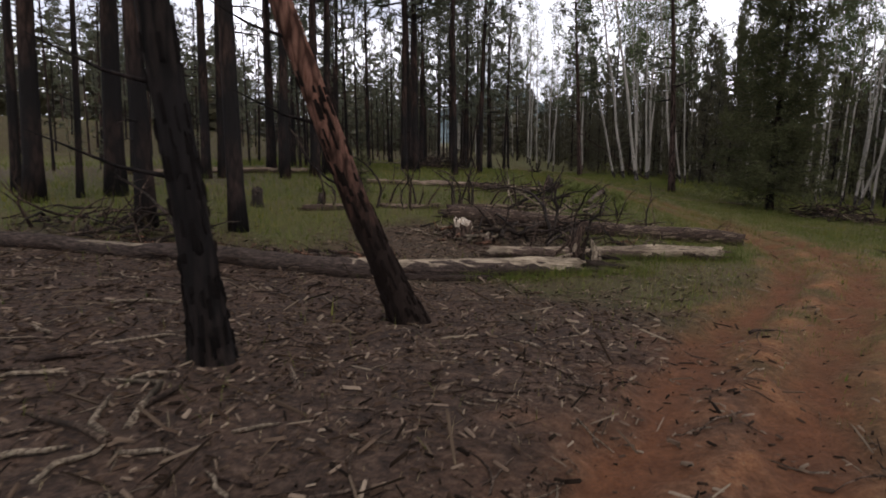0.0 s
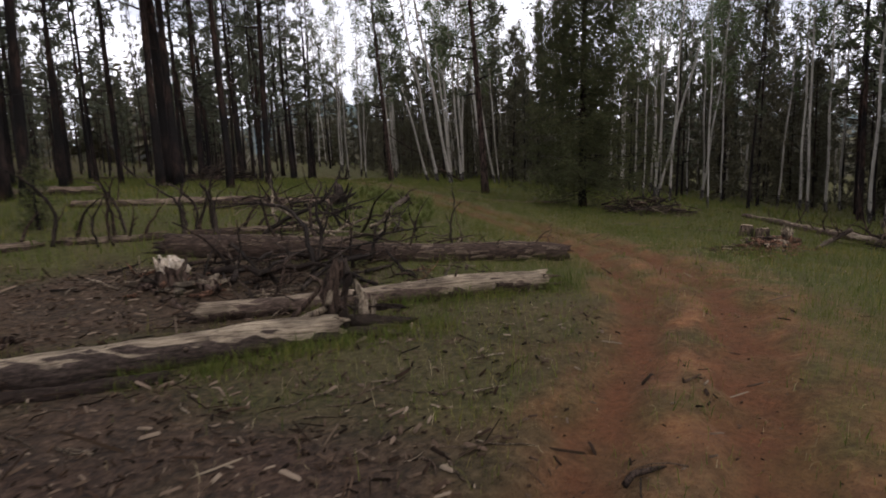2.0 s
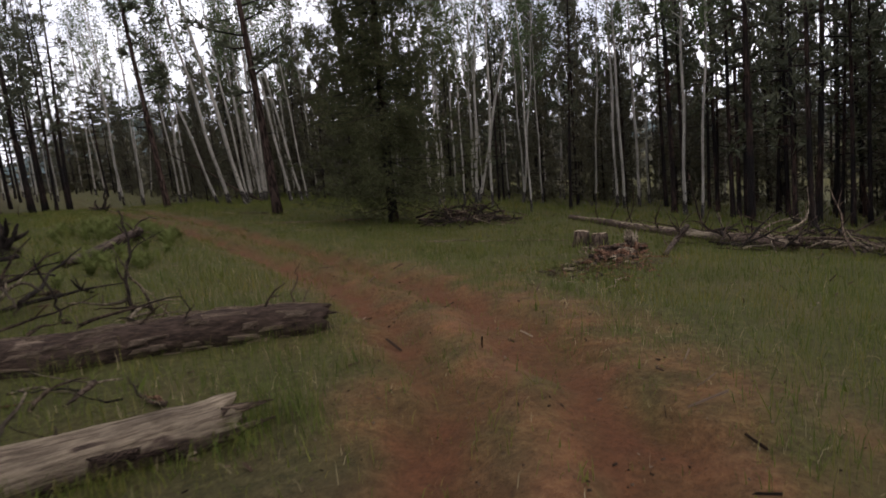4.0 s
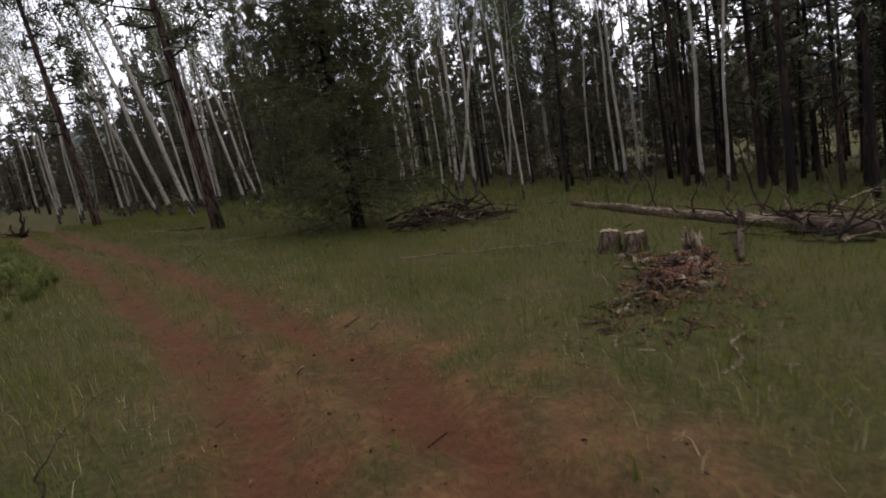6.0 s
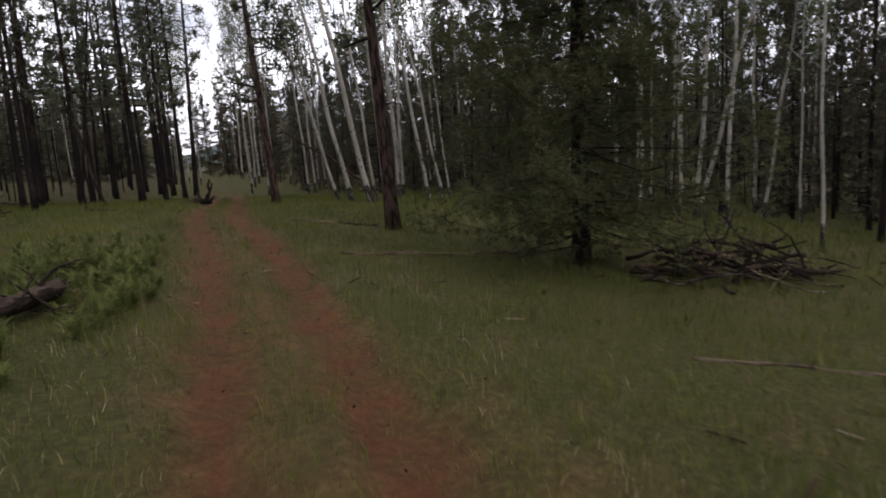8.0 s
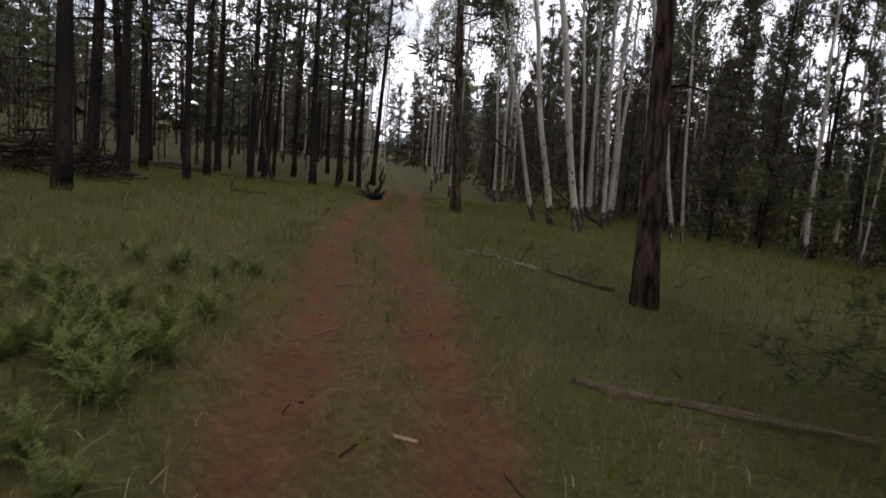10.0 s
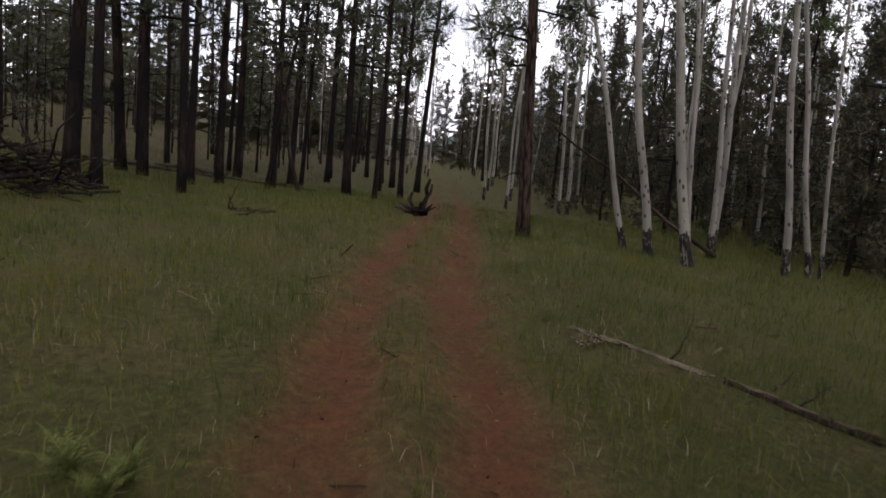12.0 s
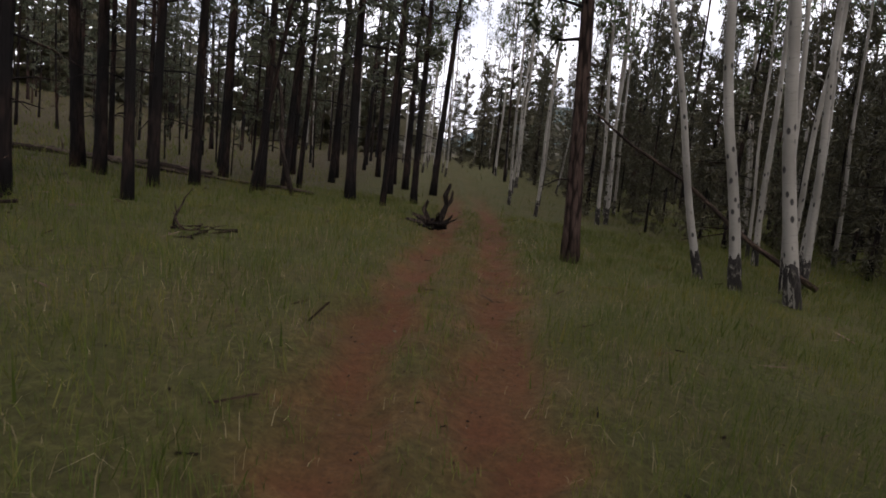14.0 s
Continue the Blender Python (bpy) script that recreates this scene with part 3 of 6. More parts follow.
def spruce(seed, h, width, levels, per, bunch, label, needle=0.16, thick=0.045, slim=0.75, count=11):
    """A dense conifer with drooping boughs down to the ground."""
    rng, nr = random.Random(seed), np.random.RandomState(seed)
    t = thing("spruce_tree", Matrix(), label, "tree", "spruces of the wood")
    P = stem_points(h, rng, 0.06)
    V, F = tube([(p[0], p[1], p[2] - (0.2 if k == 0 else 0)) for k, p in enumerate(P)], trunk_radii(P, h, 0.018 * h + 0.05, 0.3, 0.04), 8, 0.05, rng)
    part_of("trunk", mesh_of("spruce_trunk", V, F, MAT["pine_bark"]), t)
    limbs, cents, heads = [], [], []
    for i in range(levels):
        u = (i + rng.uniform(-0.6, 0.6)) / levels
        z = h * (0.035 + 0.955 * max(0, u))
        reach = width * (1 - max(0, u)) ** slim * (0.75 if i < 2 else 1.0) * rng.uniform(0.78, 1.1) + 0.06
        for j in range(per if u < 0.8 else max(3, per // 2)):
            a = 6.28 * j / per + rng.uniform(-0.45, 0.45) + i * 1.7
            L = reach * rng.uniform(0.5, 1.12)
            o = Vector((math.cos(a), math.sin(a), 0))
            p = stem_at(P, min(max(0.25, z + rng.uniform(-0.14, 0.14)), h * 0.99))
            s = o.cross(Vector((0, 0, 1)))
            q1 = p + (o + s * rng.uniform(-0.18, 0.18)) * L * 0.5 + Vector((0, 0, rng.uniform(-0.22, 0.04) * L + 0.1 * u * L))
            q2 = p + (o + s * rng.uniform(-0.35, 0.35)) * L + Vector((0, 0, rng.uniform(-0.28, 0.08) * L + 0.35 * u * L))
            limbs.append(tube([p, q1, q2], [0.006 + 0.004 * L, 0.004 + 0.002 * L, 0.0015], 3, cap=False))
            for k in range(max(3, int(bunch * L * (0.3 if z < 1.0 else 0.65 if z < 2.2 else 0.95)))):
                f = rng.uniform(0.18, 1.0)
                c = p.lerp(q1, f * 2) if f < 0.5 else q1.lerp(q2, f * 2 - 1)
                off = rng.uniform(-1, 1) * L * 0.34 * (1.15 - f)
                cents.append(c + s * off + Vector((0, 0, -abs(off) * 0.15 + rng.gauss(-0.02, 0.11))))
                heads.append(o * 0.9 + s * (0.9 * off / max(L, 0.1)) + Vector((0, 0, -0.12)))
    V, F = join(limbs)
    part_of("branchwork", mesh_of("spruce_limbs", V, F, MAT["pine_bark"]), t, kind="stuff")
    V, F = sprays(cents, heads, count, needle, thick, nr, 1.0, 0.0)
    part_of("crown", mesh_of("spruce_crown", V, F, MAT["near_spruce"], False), t, "dense dark green needled boughs", kind="stuff")
    return t


def fir(seed, h, width, label):
    """A ragged wild conifer: uneven boughs with clumped needles, thin and dead near the ground."""
    rng, nr = random.Random(seed), np.random.RandomState(seed)
    t = thing("fir_tree", Matrix(), label, "tree", "firs behind the aspens")
    P = stem_points(h, rng, 0.2)
    V, F = tube([(p[0], p[1], p[2] - (0.2 if k == 0 else 0)) for k, p in enumerate(P)], trunk_radii(P, h, 0.014 * h + 0.05, 0.25, 0.05), 7, 0.05, rng)
    part_of("trunk", mesh_of("fir_trunk", V, F, MAT["pine_bark"]), t)
    limbs, cents, heads = [], [], []
    z = 0.3
    heavy = rng.uniform(0, 6.28)
    while z < h * 0.97:
        u = z / h
        a = rng.uniform(0, 6.28)
        L = width * (min(1.0, 0.75 + 1.4 * u) * (1 - u) ** 0.55) * rng.uniform(0.35, 1.25) * (1 + 0.3 * math.cos(a - heavy + 3 * u)) + 0.12
        o = Vector((math.cos(a), math.sin(a), 0))
        p = stem_at(P, z)
        q = p + o * L + Vector((0, 0, L * (rng.uniform(-0.3, 0.1) + 0.4 * u)))
        limbs.append(tube([p, q], [0.012 + 0.008 * L, 0.003], 3, cap=False))
        if u > 0.1 or rng.random() < 0.8:
            side = o.cross(Vector((0, 0, 1)))
            for k in range(rng.randint(1, 3)):
                c = p.lerp(q, rng.uniform(0.3, 1.0)) + side * rng.uniform(-0.3, 0.3) * L
                for j in range(3):
                    cents.append(c + Vector((rng.gauss(0, 0.14), rng.gauss(0, 0.14), rng.gauss(0, 0.1))))
                    heads.append(o * 0.6 + Vector((0, 0, 0.1)))
        z += h * rng.uniform(0.0045, 0.013)
    V, F = join(limbs)
    part_of("branchwork", mesh_of("fir_limbs", V, F, MAT["pine_bark"]), t, kind="stuff")
    V, F = sprays(cents, heads, 7, 0.36, 0.075, nr, 0.9, 0.0)
    part_of("crown", mesh_of("fir_crown", V, F, MAT["spruce"], False), t, "ragged dark olive needles", kind="stuff")
    return t


def aspen(seed, h, d, crown_from, label, foot=0.7, leafage=70):
    """A slim pale stem with a scabbed dark foot and a light crown of small leaves."""
    rng, nr = random.Random(seed), np.random.RandomState(seed)
    t = thing("aspen_tree", Matrix(), label, "tree", "aspens of the wood")
    P = stem_points(h, rng, 0.3, 16)
    P = [(x + 0.05 * math.sin(z * 1.3 + seed), y + 0.05 * math.cos(z * 1.1 + seed), z) for x, y, z in P]
    R = trunk_radii(P, h, d, 0.22, 0.16)
    V, F = tube([(p[0], p[1], p[2] - (0.25 if k == 0 else 0)) for k, p in enumerate(P)], R, 10, 0.03, rng)
    part_of("trunk", mesh_of("aspen_trunk", V, F, MAT["aspen"]), t, "pale grey bark with black eyes")
    zs = [foot * k / 5 for k in range(6)]
    ft = [stem_at(P, z) for z in zs]
    V, F = tube([(p.x, p.y, p.z - (0.2 if k == 0 else 0)) for k, p in enumerate(ft)],
                [0.5 * d * (1 + 0.22 * math.exp(-z / 0.35)) * (1.07 if k < 5 else 1.0) for k, z in enumerate(zs)], 12, 0.12, rng, jag=0.08)
    part_of("bark_foot", mesh_of("aspen_foot", V, F, MAT["aspen_foot"]), t, "blackened scabby bark at the foot")
    limbs, cents = [], []
    z = crown_from * h
    while z < h:
        u = (z / h - crown_from) / (1 - crown_from)
        L = (0.5 + 1.5 * math.sin(math.pi * (0.2 + 0.75 * u))) * rng.uniform(0.5, 1.2) * h / 17
        a = rng.uniform(0, 6.28)
        p = stem_at(P, z)
        q = p + Vector((math.cos(a), math.sin(a), rng.uniform(0.3, 0.9))) * L
        mid = p.lerp(q, 0.5) + Vector((0, 0, -0.08 * L))
        limbs.append(tube([p, mid, q], [0.026 * (1.2 - u), 0.015 * (1.2 - u), 0.004], 4, cap=False))
        for k in range(3):
            c = mid.lerp(q, rng.uniform(0.1, 1.05))
            n = int(leafage * rng.uniform(0.25, 0.5))
            r = 0.24 + 0.14 * L
            cents.append(np.array(c) + nr.normal(size=(n, 3)) * (r, r, r * 0.75) * 0.8)
        z += h * rng.uniform(0.018, 0.034)
    for k in range(4):
        zz, a, L = rng.uniform(0.2, crown_from) * h, rng.uniform(0, 6.28), rng.uniform(0.2, 0.9)
        p = stem_at(P, zz)
        limbs.append(tube([p, p + Vector((math.cos(a), math.sin(a), 0.5)) * L], [0.016, 0.004], 4, cap=False))
    V, F = join(limbs)
    part_of("branchwork", mesh_of("aspen_limbs", V, F, MAT["aspen"]), t, kind="stuff")
    V, F = leaves(np.concatenate(cents), 0.15, nr)
    part_of("crown", mesh_of("aspen_crown", V, F, MAT["aspen_leaf"], False), t, "light green small round leaves", kind="stuff")
    return t


def stand(x, y, lx=0.0, ly=0.0, turn=0.0, s=1.0, fat=1.0, sink=0.05):
    """Where a tree stands: its foot on the ground, leaning lx, ly metres per metre of height."""
    up = Vector((lx, ly, 1)).normalized()
    q = Vector((0, 0, 1)).rotation_difference(up).to_matrix().to_4x4()
    return Matrix.Translation((x, y, gz(x, y) - sink)) @ q @ pose(0, 0, 0, 0, 0, turn) @ Matrix.Diagonal((s * fat, s * fat, s, 1))


# prototypes; each is moved to the first place that wants it
PINES = [pine(11, 15, 0.30, 0.34, "pine_bark", "tall pine with a dark scorched stem and clumped crown", 5),
         pine(12, 17, 0.32, 0.38, "pine_bark", "tall pine with a bare dark stem and high crown", 5),
         pine(13, 14, 0.27, 0.28, "pine_bark", "dark pine with dead snags below an open crown", 5),
         pine(14, 16, 0.30, 0.24, "pine_bark", "pine with needled boughs hanging low on a dark stem", 5),
         pine(15, 12, 0.20, 0.32, "pine_bark", "slender young pine with a thin dark stem", 5)]
HIGH_PINES = [pine(19, 19, 0.30, 0.40, "pine_bark", "tall pine with rough dark bark and a high crown", 6), pine(20, 18, 0.30, 0.34, "pine_bark", "tall dark pine with dead snags under its crown", 6)]
TRACK_PINES = [pine(26, 16, 0.30, 0.27, "brown_bark", "brown-barked pine beside the track with loose clumps of needles", 6), pine(27, 15, 0.30, 0.25, "brown_bark", "brown-barked pine with sparse clumped boughs", 6)]
FAR_PINES = [pine(16, 15, 0.26, 0.26, "pine_bark", "dark pine deep in the wood", 3, 6, 2, 6, 0.5, 0.15),
             pine(17, 16, 0.28, 0.30, "pine_bark", "dark pine deep in the wood", 3, 6, 2, 6, 0.5, 0.15),
             pine(18, 14, 0.24, 0.16, "pine_bark", "dark pine with low boughs deep in the wood", 3, 6, 2, 6, 0.5, 0.15)]
FIRS = [fir(21, 13, 1.9, "dark ragged fir among the aspens"),
        fir(22, 10, 1.7, "young dark fir with uneven boughs to the ground"),
        fir(23, 15, 2.1, "tall dark fir with a thin top and gaps between its boughs"),
        fir(24, 14, 1.9, "dark olive fir with a crooked, patchy outline")]
ASPENS = [aspen(31, 17, 0.24, 0.52, "tall pale aspen with a slim straight stem"),
          aspen(32, 18, 0.26, 0.50, "pale grey aspen with black eyes and a dark foot"),
          aspen(33, 16, 0.22, 0.48, "slim aspen with a slightly bent white stem"),
          aspen(34, 15, 0.20, 0.42, "thin pale aspen with light green leaves")]
used = set()
placed = []
grove = random.Random(5)


def plant(kinds, k, m):
    proto = kinds[k % len(kinds)]
    if proto.name in used:
        proto = copy_thing(proto, m)
    else:
        used.add(proto.name)
        proto.matrix_basis = m
    placed.append((m.translation.x, m.translation.y))
    return proto


def row(kinds, base, entries, tilt=(0.0, 0.08)):
    """Trees at known places: x, y, stem thickness, and lean where it shows."""
    for i, e in enumerate(entries):
        x, y, d = e[:3]
        lx, ly = e[3:5] if len(e) > 3 else (tilt[0] + grove.uniform(-0.03, 0.03), tilt[1] + grove.uniform(-0.03, 0.03))
        fat = d / base
        s = min(1.25, max(0.8, 0.75 + 0.25 * fat)) * grove.uniform(0.92, 1.08)
        plant(kinds, i, stand(x, y, lx, ly, grove.uniform(0, 360), s, fat / s))


# pines beside the felling place and at the back of the clearing
row(HIGH_PINES, 0.30, [(-4.75, 10.35, 0.36, 0.0, 0.03), (-6.45, 10.0, 0.38, 0.025, 0.01), (-9.9, 11.8, 0.36, 0.064, 0.044), (-9.35, 12.6, 0.13, 0.05, 0.03), (-8.8, 13.2, 0.4, 0.03, 0.03),
                  (-11.6, 13.6, 0.2), (-8.5, 18.2, 0.28), (-8.1, 18.6, 0.22), (-6.0, 18.9, 0.28), (-7.3, 21.8, 0.3), (-6.5, 20.5, 0.26), (-5.2, 20.2, 0.3), (-5.0, 21.2, 0.26),
                  (-2.1, 24.8, 0.24), (-1.6, 25.3, 0.28), (-2.05, 26.6, 0.34), (0.2, 24.9, 0.22), (1.6, 28.6, 0.22)])
# the pine wood on the slope beside the track
row(PINES, 0.30, [(0.36, 32.95, 0.21), (-2.5, 38.2, 0.28), (-1.4, 37.4, 0.29), (1.3, 34.3, 0.18), (0.25, 36.7, 0.32), (0.3, 38.25, 0.34), (-0.5, 41.35, 0.26),
                  (1.35, 39.5, 0.27), (1.55, 38.5, 0.2, 0.15, 0.05), (1.36, 41.2, 0.3), (1.4, 42.3, 0.22), (1.35, 46.0, 0.23), (3.3, 41.0, 0.34), (4.3, 40.6, 0.26), (3.7, 45.0, 0.26),
                  (4.85, 42.7, 0.3), (5.0, 47.0, 0.26), (-1.65, 35.0, 0.4), (-4.0, 41.5, 0.28), (-2.25, 44.7, 0.25), (-7.3, 54.1, 0.3), (3.0, 49.5, 0.32), (3.8, 47.9, 0.3), (-5.9, 36.9, 0.3), (-7.8, 39.1, 0.34),
                  (-4.4, 44.1, 0.28), (0.8, 48.5, 0.24), (1.9, 51.8, 0.26), (2.8, 55.6, 0.24), (0.7, 54.2, 0.24), (2.2, 59.2, 0.26), (-0.5, 47.0, 0.24), (0.0, 57.7, 0.26)])
# slim trees where the track leaves the view
row(PINES, 0.30, [(2.86, 58.73, 0.2), (7.99, 60.34, 0.18), (1.60, 67.50, 0.22), (7.27, 68.53, 0.2), (0.68, 76.67, 0.24), (6.45, 78.70, 0.22), (3.56, 89.82, 0.24), (1.74, 93.85, 0.24), (5.53, 96.87, 0.24)])
row(ASPENS, 0.28, [(8.53, 56.76, 0.18), (7.42, 64.95, 0.18), (2.03, 72.10, 0.2), (3.25, 57.7, 0.16), (3.7, 59.3, 0.14), (4.1, 61.0, 0.15), (4.56, 58.1, 0.2), (3.0, 62.4, 0.15), (6.9, 75.0, 0.2), (5.4, 83.0, 0.2)])
row(FIRS[1:2], 0.30, [(6.2, 72.0, 0.2), (4.2, 80.0, 0.24), (7.6, 84.0, 0.3), (2.6, 88.0, 0.3), (5.6, 92.0, 0.34)])
# single pines by the track
row(TRACK_PINES, 0.30, [(10.75, 26.1, 0.32, -0.02, 0.13), (8.64, 35.6, 0.3, -0.05, 0.09)])
# dark pines on the far slope
row(PINES, 0.30, [(22.40, 22.95, 0.20), (26.52, 20.21, 0.18, -0.02, 0.03), (25.88, 17.24, 0.22), (27.73, 14.73, 0.22), (29.27, 17.70, 0.21), (24.67, 13.27, 0.22),
                  (28.69, 11.24, 0.24), (31.73, 13.70, 0.22), (26.65, 8.76, 0.22), (22.55, 10.30, 0.22), (33.27, 19.13, 0.22), (30.17, 8.23, 0.22)], (0.05, 0.05))
# aspens beside the track ahead
row(ASPENS, 0.285, [(11.45, 35.5, 0.35, -0.18, 0.06), (12.1, 34.9, 0.37, -0.17, 0.04), (11.1, 36.2, 0.26, -0.22, 0.06), (12.6, 36.2, 0.3, -0.08, 0.03),
                   (13.65, 37.4, 0.28, -0.06, 0.02), (14.2, 38.6, 0.3, -0.01, 0.02), (15.6, 36.5, 0.25, -0.15, 0.03), (15.95, 36.6, 0.25, -0.09, 0.0), (14.9, 40.6, 0.28, 0.01, 0.02), (13.9, 40.2, 0.26, -0.04, 0.02),
                   (14.75, 35.9, 0.3, -0.13, 0.03), (8.72, 44.7, 0.28), (7.9, 47.7, 0.22), (9.2, 49.2, 0.24), (8.2, 53.1, 0.24), (10.85, 44.9, 0.34, -0.04, 0.03), (11.2, 45.4, 0.26), (11.9, 49.2, 0.24), (12.3, 49.5, 0.22), (10.7, 56.8, 0.24, 0.12, 0.0)])
row(ASPENS, 0.29, [(17.02, 47.87, 0.26, -0.1, 0.03), (18.88, 48.28, 0.24), (21.93, 48.02, 0.24), (25.19, 51.46, 0.26), (15.68, 45.09, 0.24), (17.79, 43.54, 0.22), (20.03, 45.18, 0.24),
                   (-6.29, 66.21, 0.3), (-3.18, 61.33, 0.3), (-1.92, 63.39, 0.24), (0.94, 65.44, 0.24), (2.17, 69.54, 0.24), (8.21, 65.47, 0.24), (9.34, 70.58, 0.24), (-3.84, 59.78, 0.2), (14.51, 41.99, 0.24)], (-0.03, 0.09))
# aspens on the slope below the clearing
row(ASPENS, 0.29, [(20.89, 27.55, 0.26, 0.05, -0.04), (21.57, 28.19, 0.26, 0.186, -0.146), (24.75, 28.47, 0.24, 0.066, -0.06), (24.76, 27.06, 0.22), (26.35, 23.66, 0.24),
                   (31.81, 25.83, 0.24), (24.22, 18.74, 0.26, 0.003, -0.005), (22.90, 17.26, 0.26, 0.002, -0.005), (24.03, 33.52, 0.24), (27.23, 31.04, 0.24), (30.43, 32.50, 0.24),
                   (31.02, 31.54, 0.3), (34.31, 30.29, 0.24), (26.05, 22.98, 0.24), (18.59, 27.24, 0.22), (19.71, 26.90, 0.22)], (0.05, 0.05))


deep = []


def fill(kinds, count, x0, x1, y0, y1, gap, seed, lean=0.03, s0=0.85, s1=1.15, far=False):
    """More of the wood where single trees cannot be told apart."""
    r = random.Random(seed)
    done = tries = 0
    while done < count and tries < count * 40:
        tries += 1
        x, y = r.uniform(x0, x1), r.uniform(y0, y1)
        side = float(track_frame(np.array([x]), np.array([y]))[0][0])
        if abs(side) < 4.5 or any((x - a) ** 2 + (y - b) ** 2 < gap * gap for a, b in placed):
            continue
        k, m = r.randint(0, 9), stand(x, y, (0.05 if x > 13 and y < 44 else 0.0) + r.uniform(-lean, lean), 0.07 + r.uniform(-lean, lean), r.uniform(0, 360), r.uniform(s0, s1), r.uniform(0.6, 0.95))
        if far:
            deep.append((kinds[k % len(kinds)], m))
            placed.append((x, y))
        else:
            plant(kinds, k, m)
        done += 1


fill(PINES, 20, -22, -6, 33, 50, 1.6, 41, 0.03, 0.72, 1.0)
fill(FAR_PINES, 30, -18, 4, 46, 72, 1.2, 67, 0.03, 0.6, 0.95)
fill(FAR_PINES, 26, 24, 36, 6, 20, 1.2, 68, far=True)
fill(PINES, 4, -24, -10, 15, 30, 2.2, 61)
fill(FAR_PINES, 50, -44, -12, 36, 62, 1.6, 60, 0.03, 0.46, 0.76, far=True)
fill(PINES, 6, -34, -20, -8, 6, 2.2, 42)
fill(FAR_PINES, 52, -40, 2, 48, 82, 1.6, 43, 0.03, 0.5, 0.82, far=True)
fill(PINES, 5, -9, -2, 24, 34, 2.2, 44)
fill(ASPENS, 22, 13, 42, 44, 84, 1.8, 45, 0.06)
fill(ASPENS, 12, 19, 42, 24, 44, 1.8, 46, 0.06)
fill(ASPENS, 16, 19, 36, 22, 42, 1.2, 66, 0.05)
fill(FIRS, 26, 13, 38, 46, 76, 1.7, 47, 0.01, 0.7, 1.15)
fill(FIRS, 25, 23, 42, 24, 46, 1.6, 48, 0.01, 0.65, 1.12)
fill(FAR_PINES, 30, 26, 46, 0, 24, 1.7, 49, far=True)
fill(FAR_PINES, 26, 22, 44, 26, 50, 1.6, 55)
fill(FIRS, 12, 26, 44, 2, 22, 2.0, 50, 0.01, 0.7, 1.1)
fill(FAR_PINES, 18, 9, 30, 56, 90, 1.8, 51, far=True)
fill(FIRS, 20, 8, 15, 44, 70, 1.3, 52, 0.01, 0.45, 0.95)
fill(FAR_PINES, 12, -20, 24, -30, -12, 3.5, 53, far=True)
# dark conifers that close the wood behind the pale stems
fill(FIRS, 34, 14, 28, 41, 58, 1.3, 56, 0.02, 0.62, 1.02)
fill(FIRS, 24, 27, 46, 24, 50, 1.3, 57, 0.01, 0.7, 1.12)
fill(FIRS, 20, 30, 46, -2, 24, 1.3, 58, 0.01, 0.7, 1.1)
fill(FIRS, 6, -9, 2, 58, 80, 1.3, 59, 0.01, 0.7, 1.0)

fill(FIRS, 10, 17, 28, 38, 50, 1.5, 64, 0.01, 0.95, 1.25)
fill(FIRS, 12, 25, 37, 3, 20, 1.4, 62, 0.01, 0.7, 1.05)
fill(PINES, 8, 22, 32, 5, 19, 1.4, 63, 0.02)

fill(FIRS, 15, 24, 40, 8, 46, 1.4, 69, 0.01, 1.0, 1.3)
fill(FAR_PINES, 8, 24, 38, 16, 48, 1.3, 70, 0.02, 1.0, 1.25)

fill(FAR_PINES[2:], 24, -17, 1, 40, 58, 1.1, 71, 0.03, 0.38, 0.6)
fill(PINES, 6, -9, -3, 25, 31, 1.5, 73, 0.03, 0.8, 1.05)
fill(FAR_PINES[2:], 14, -27, -10, 22, 36, 1.6, 72, 0.03, 0.38, 0.58)


def deep_wood():
    """The pines too deep in the wood to be told apart, joined into one."""
    V, F, index, base = [], [], [], 0
    for proto, m in deep:
        M = np.array(m)
        for ob in proto.children:
            me = ob.data
            co = np.empty(len(me.vertices) * 3)
            me.vertices.foreach_get("co", co)
            V.append(co.reshape(-1, 3) @ M[:3, :3].T + M[:3, 3])
            F += [tuple(base + v for v in q.vertices) for q in me.polygons]
            index += [1 if me.materials[0] == MAT["pine"] else 0] * len(me.polygons)
            base += len(me.vertices)
    tagged(new("pine_wood", mesh_of("pine_wood", np.concatenate(V), F, [MAT["pine_bark"], MAT["pine"]], False, index)), "dark pines standing close together deep in the wood", "woods", kind="stuff")


deep_wood()

# the big spruce that stands by the track
big = spruce(77, 15.0, 2.95, 60, 9, 30, "big dense green spruce with boughs down to the grass", 0.12, 0.0135, 0.3, 17)
big.matrix_basis = stand(13.0, 21.7)
placed.append((13.0, 21.7))
young = spruce(78, 1.5, 0.42, 16, 6, 26, "small soft green conifer sapling in the grass", 0.11, 0.012, 0.6)
young.matrix_basis = stand(-2.82, 15.02, fat=0.9)


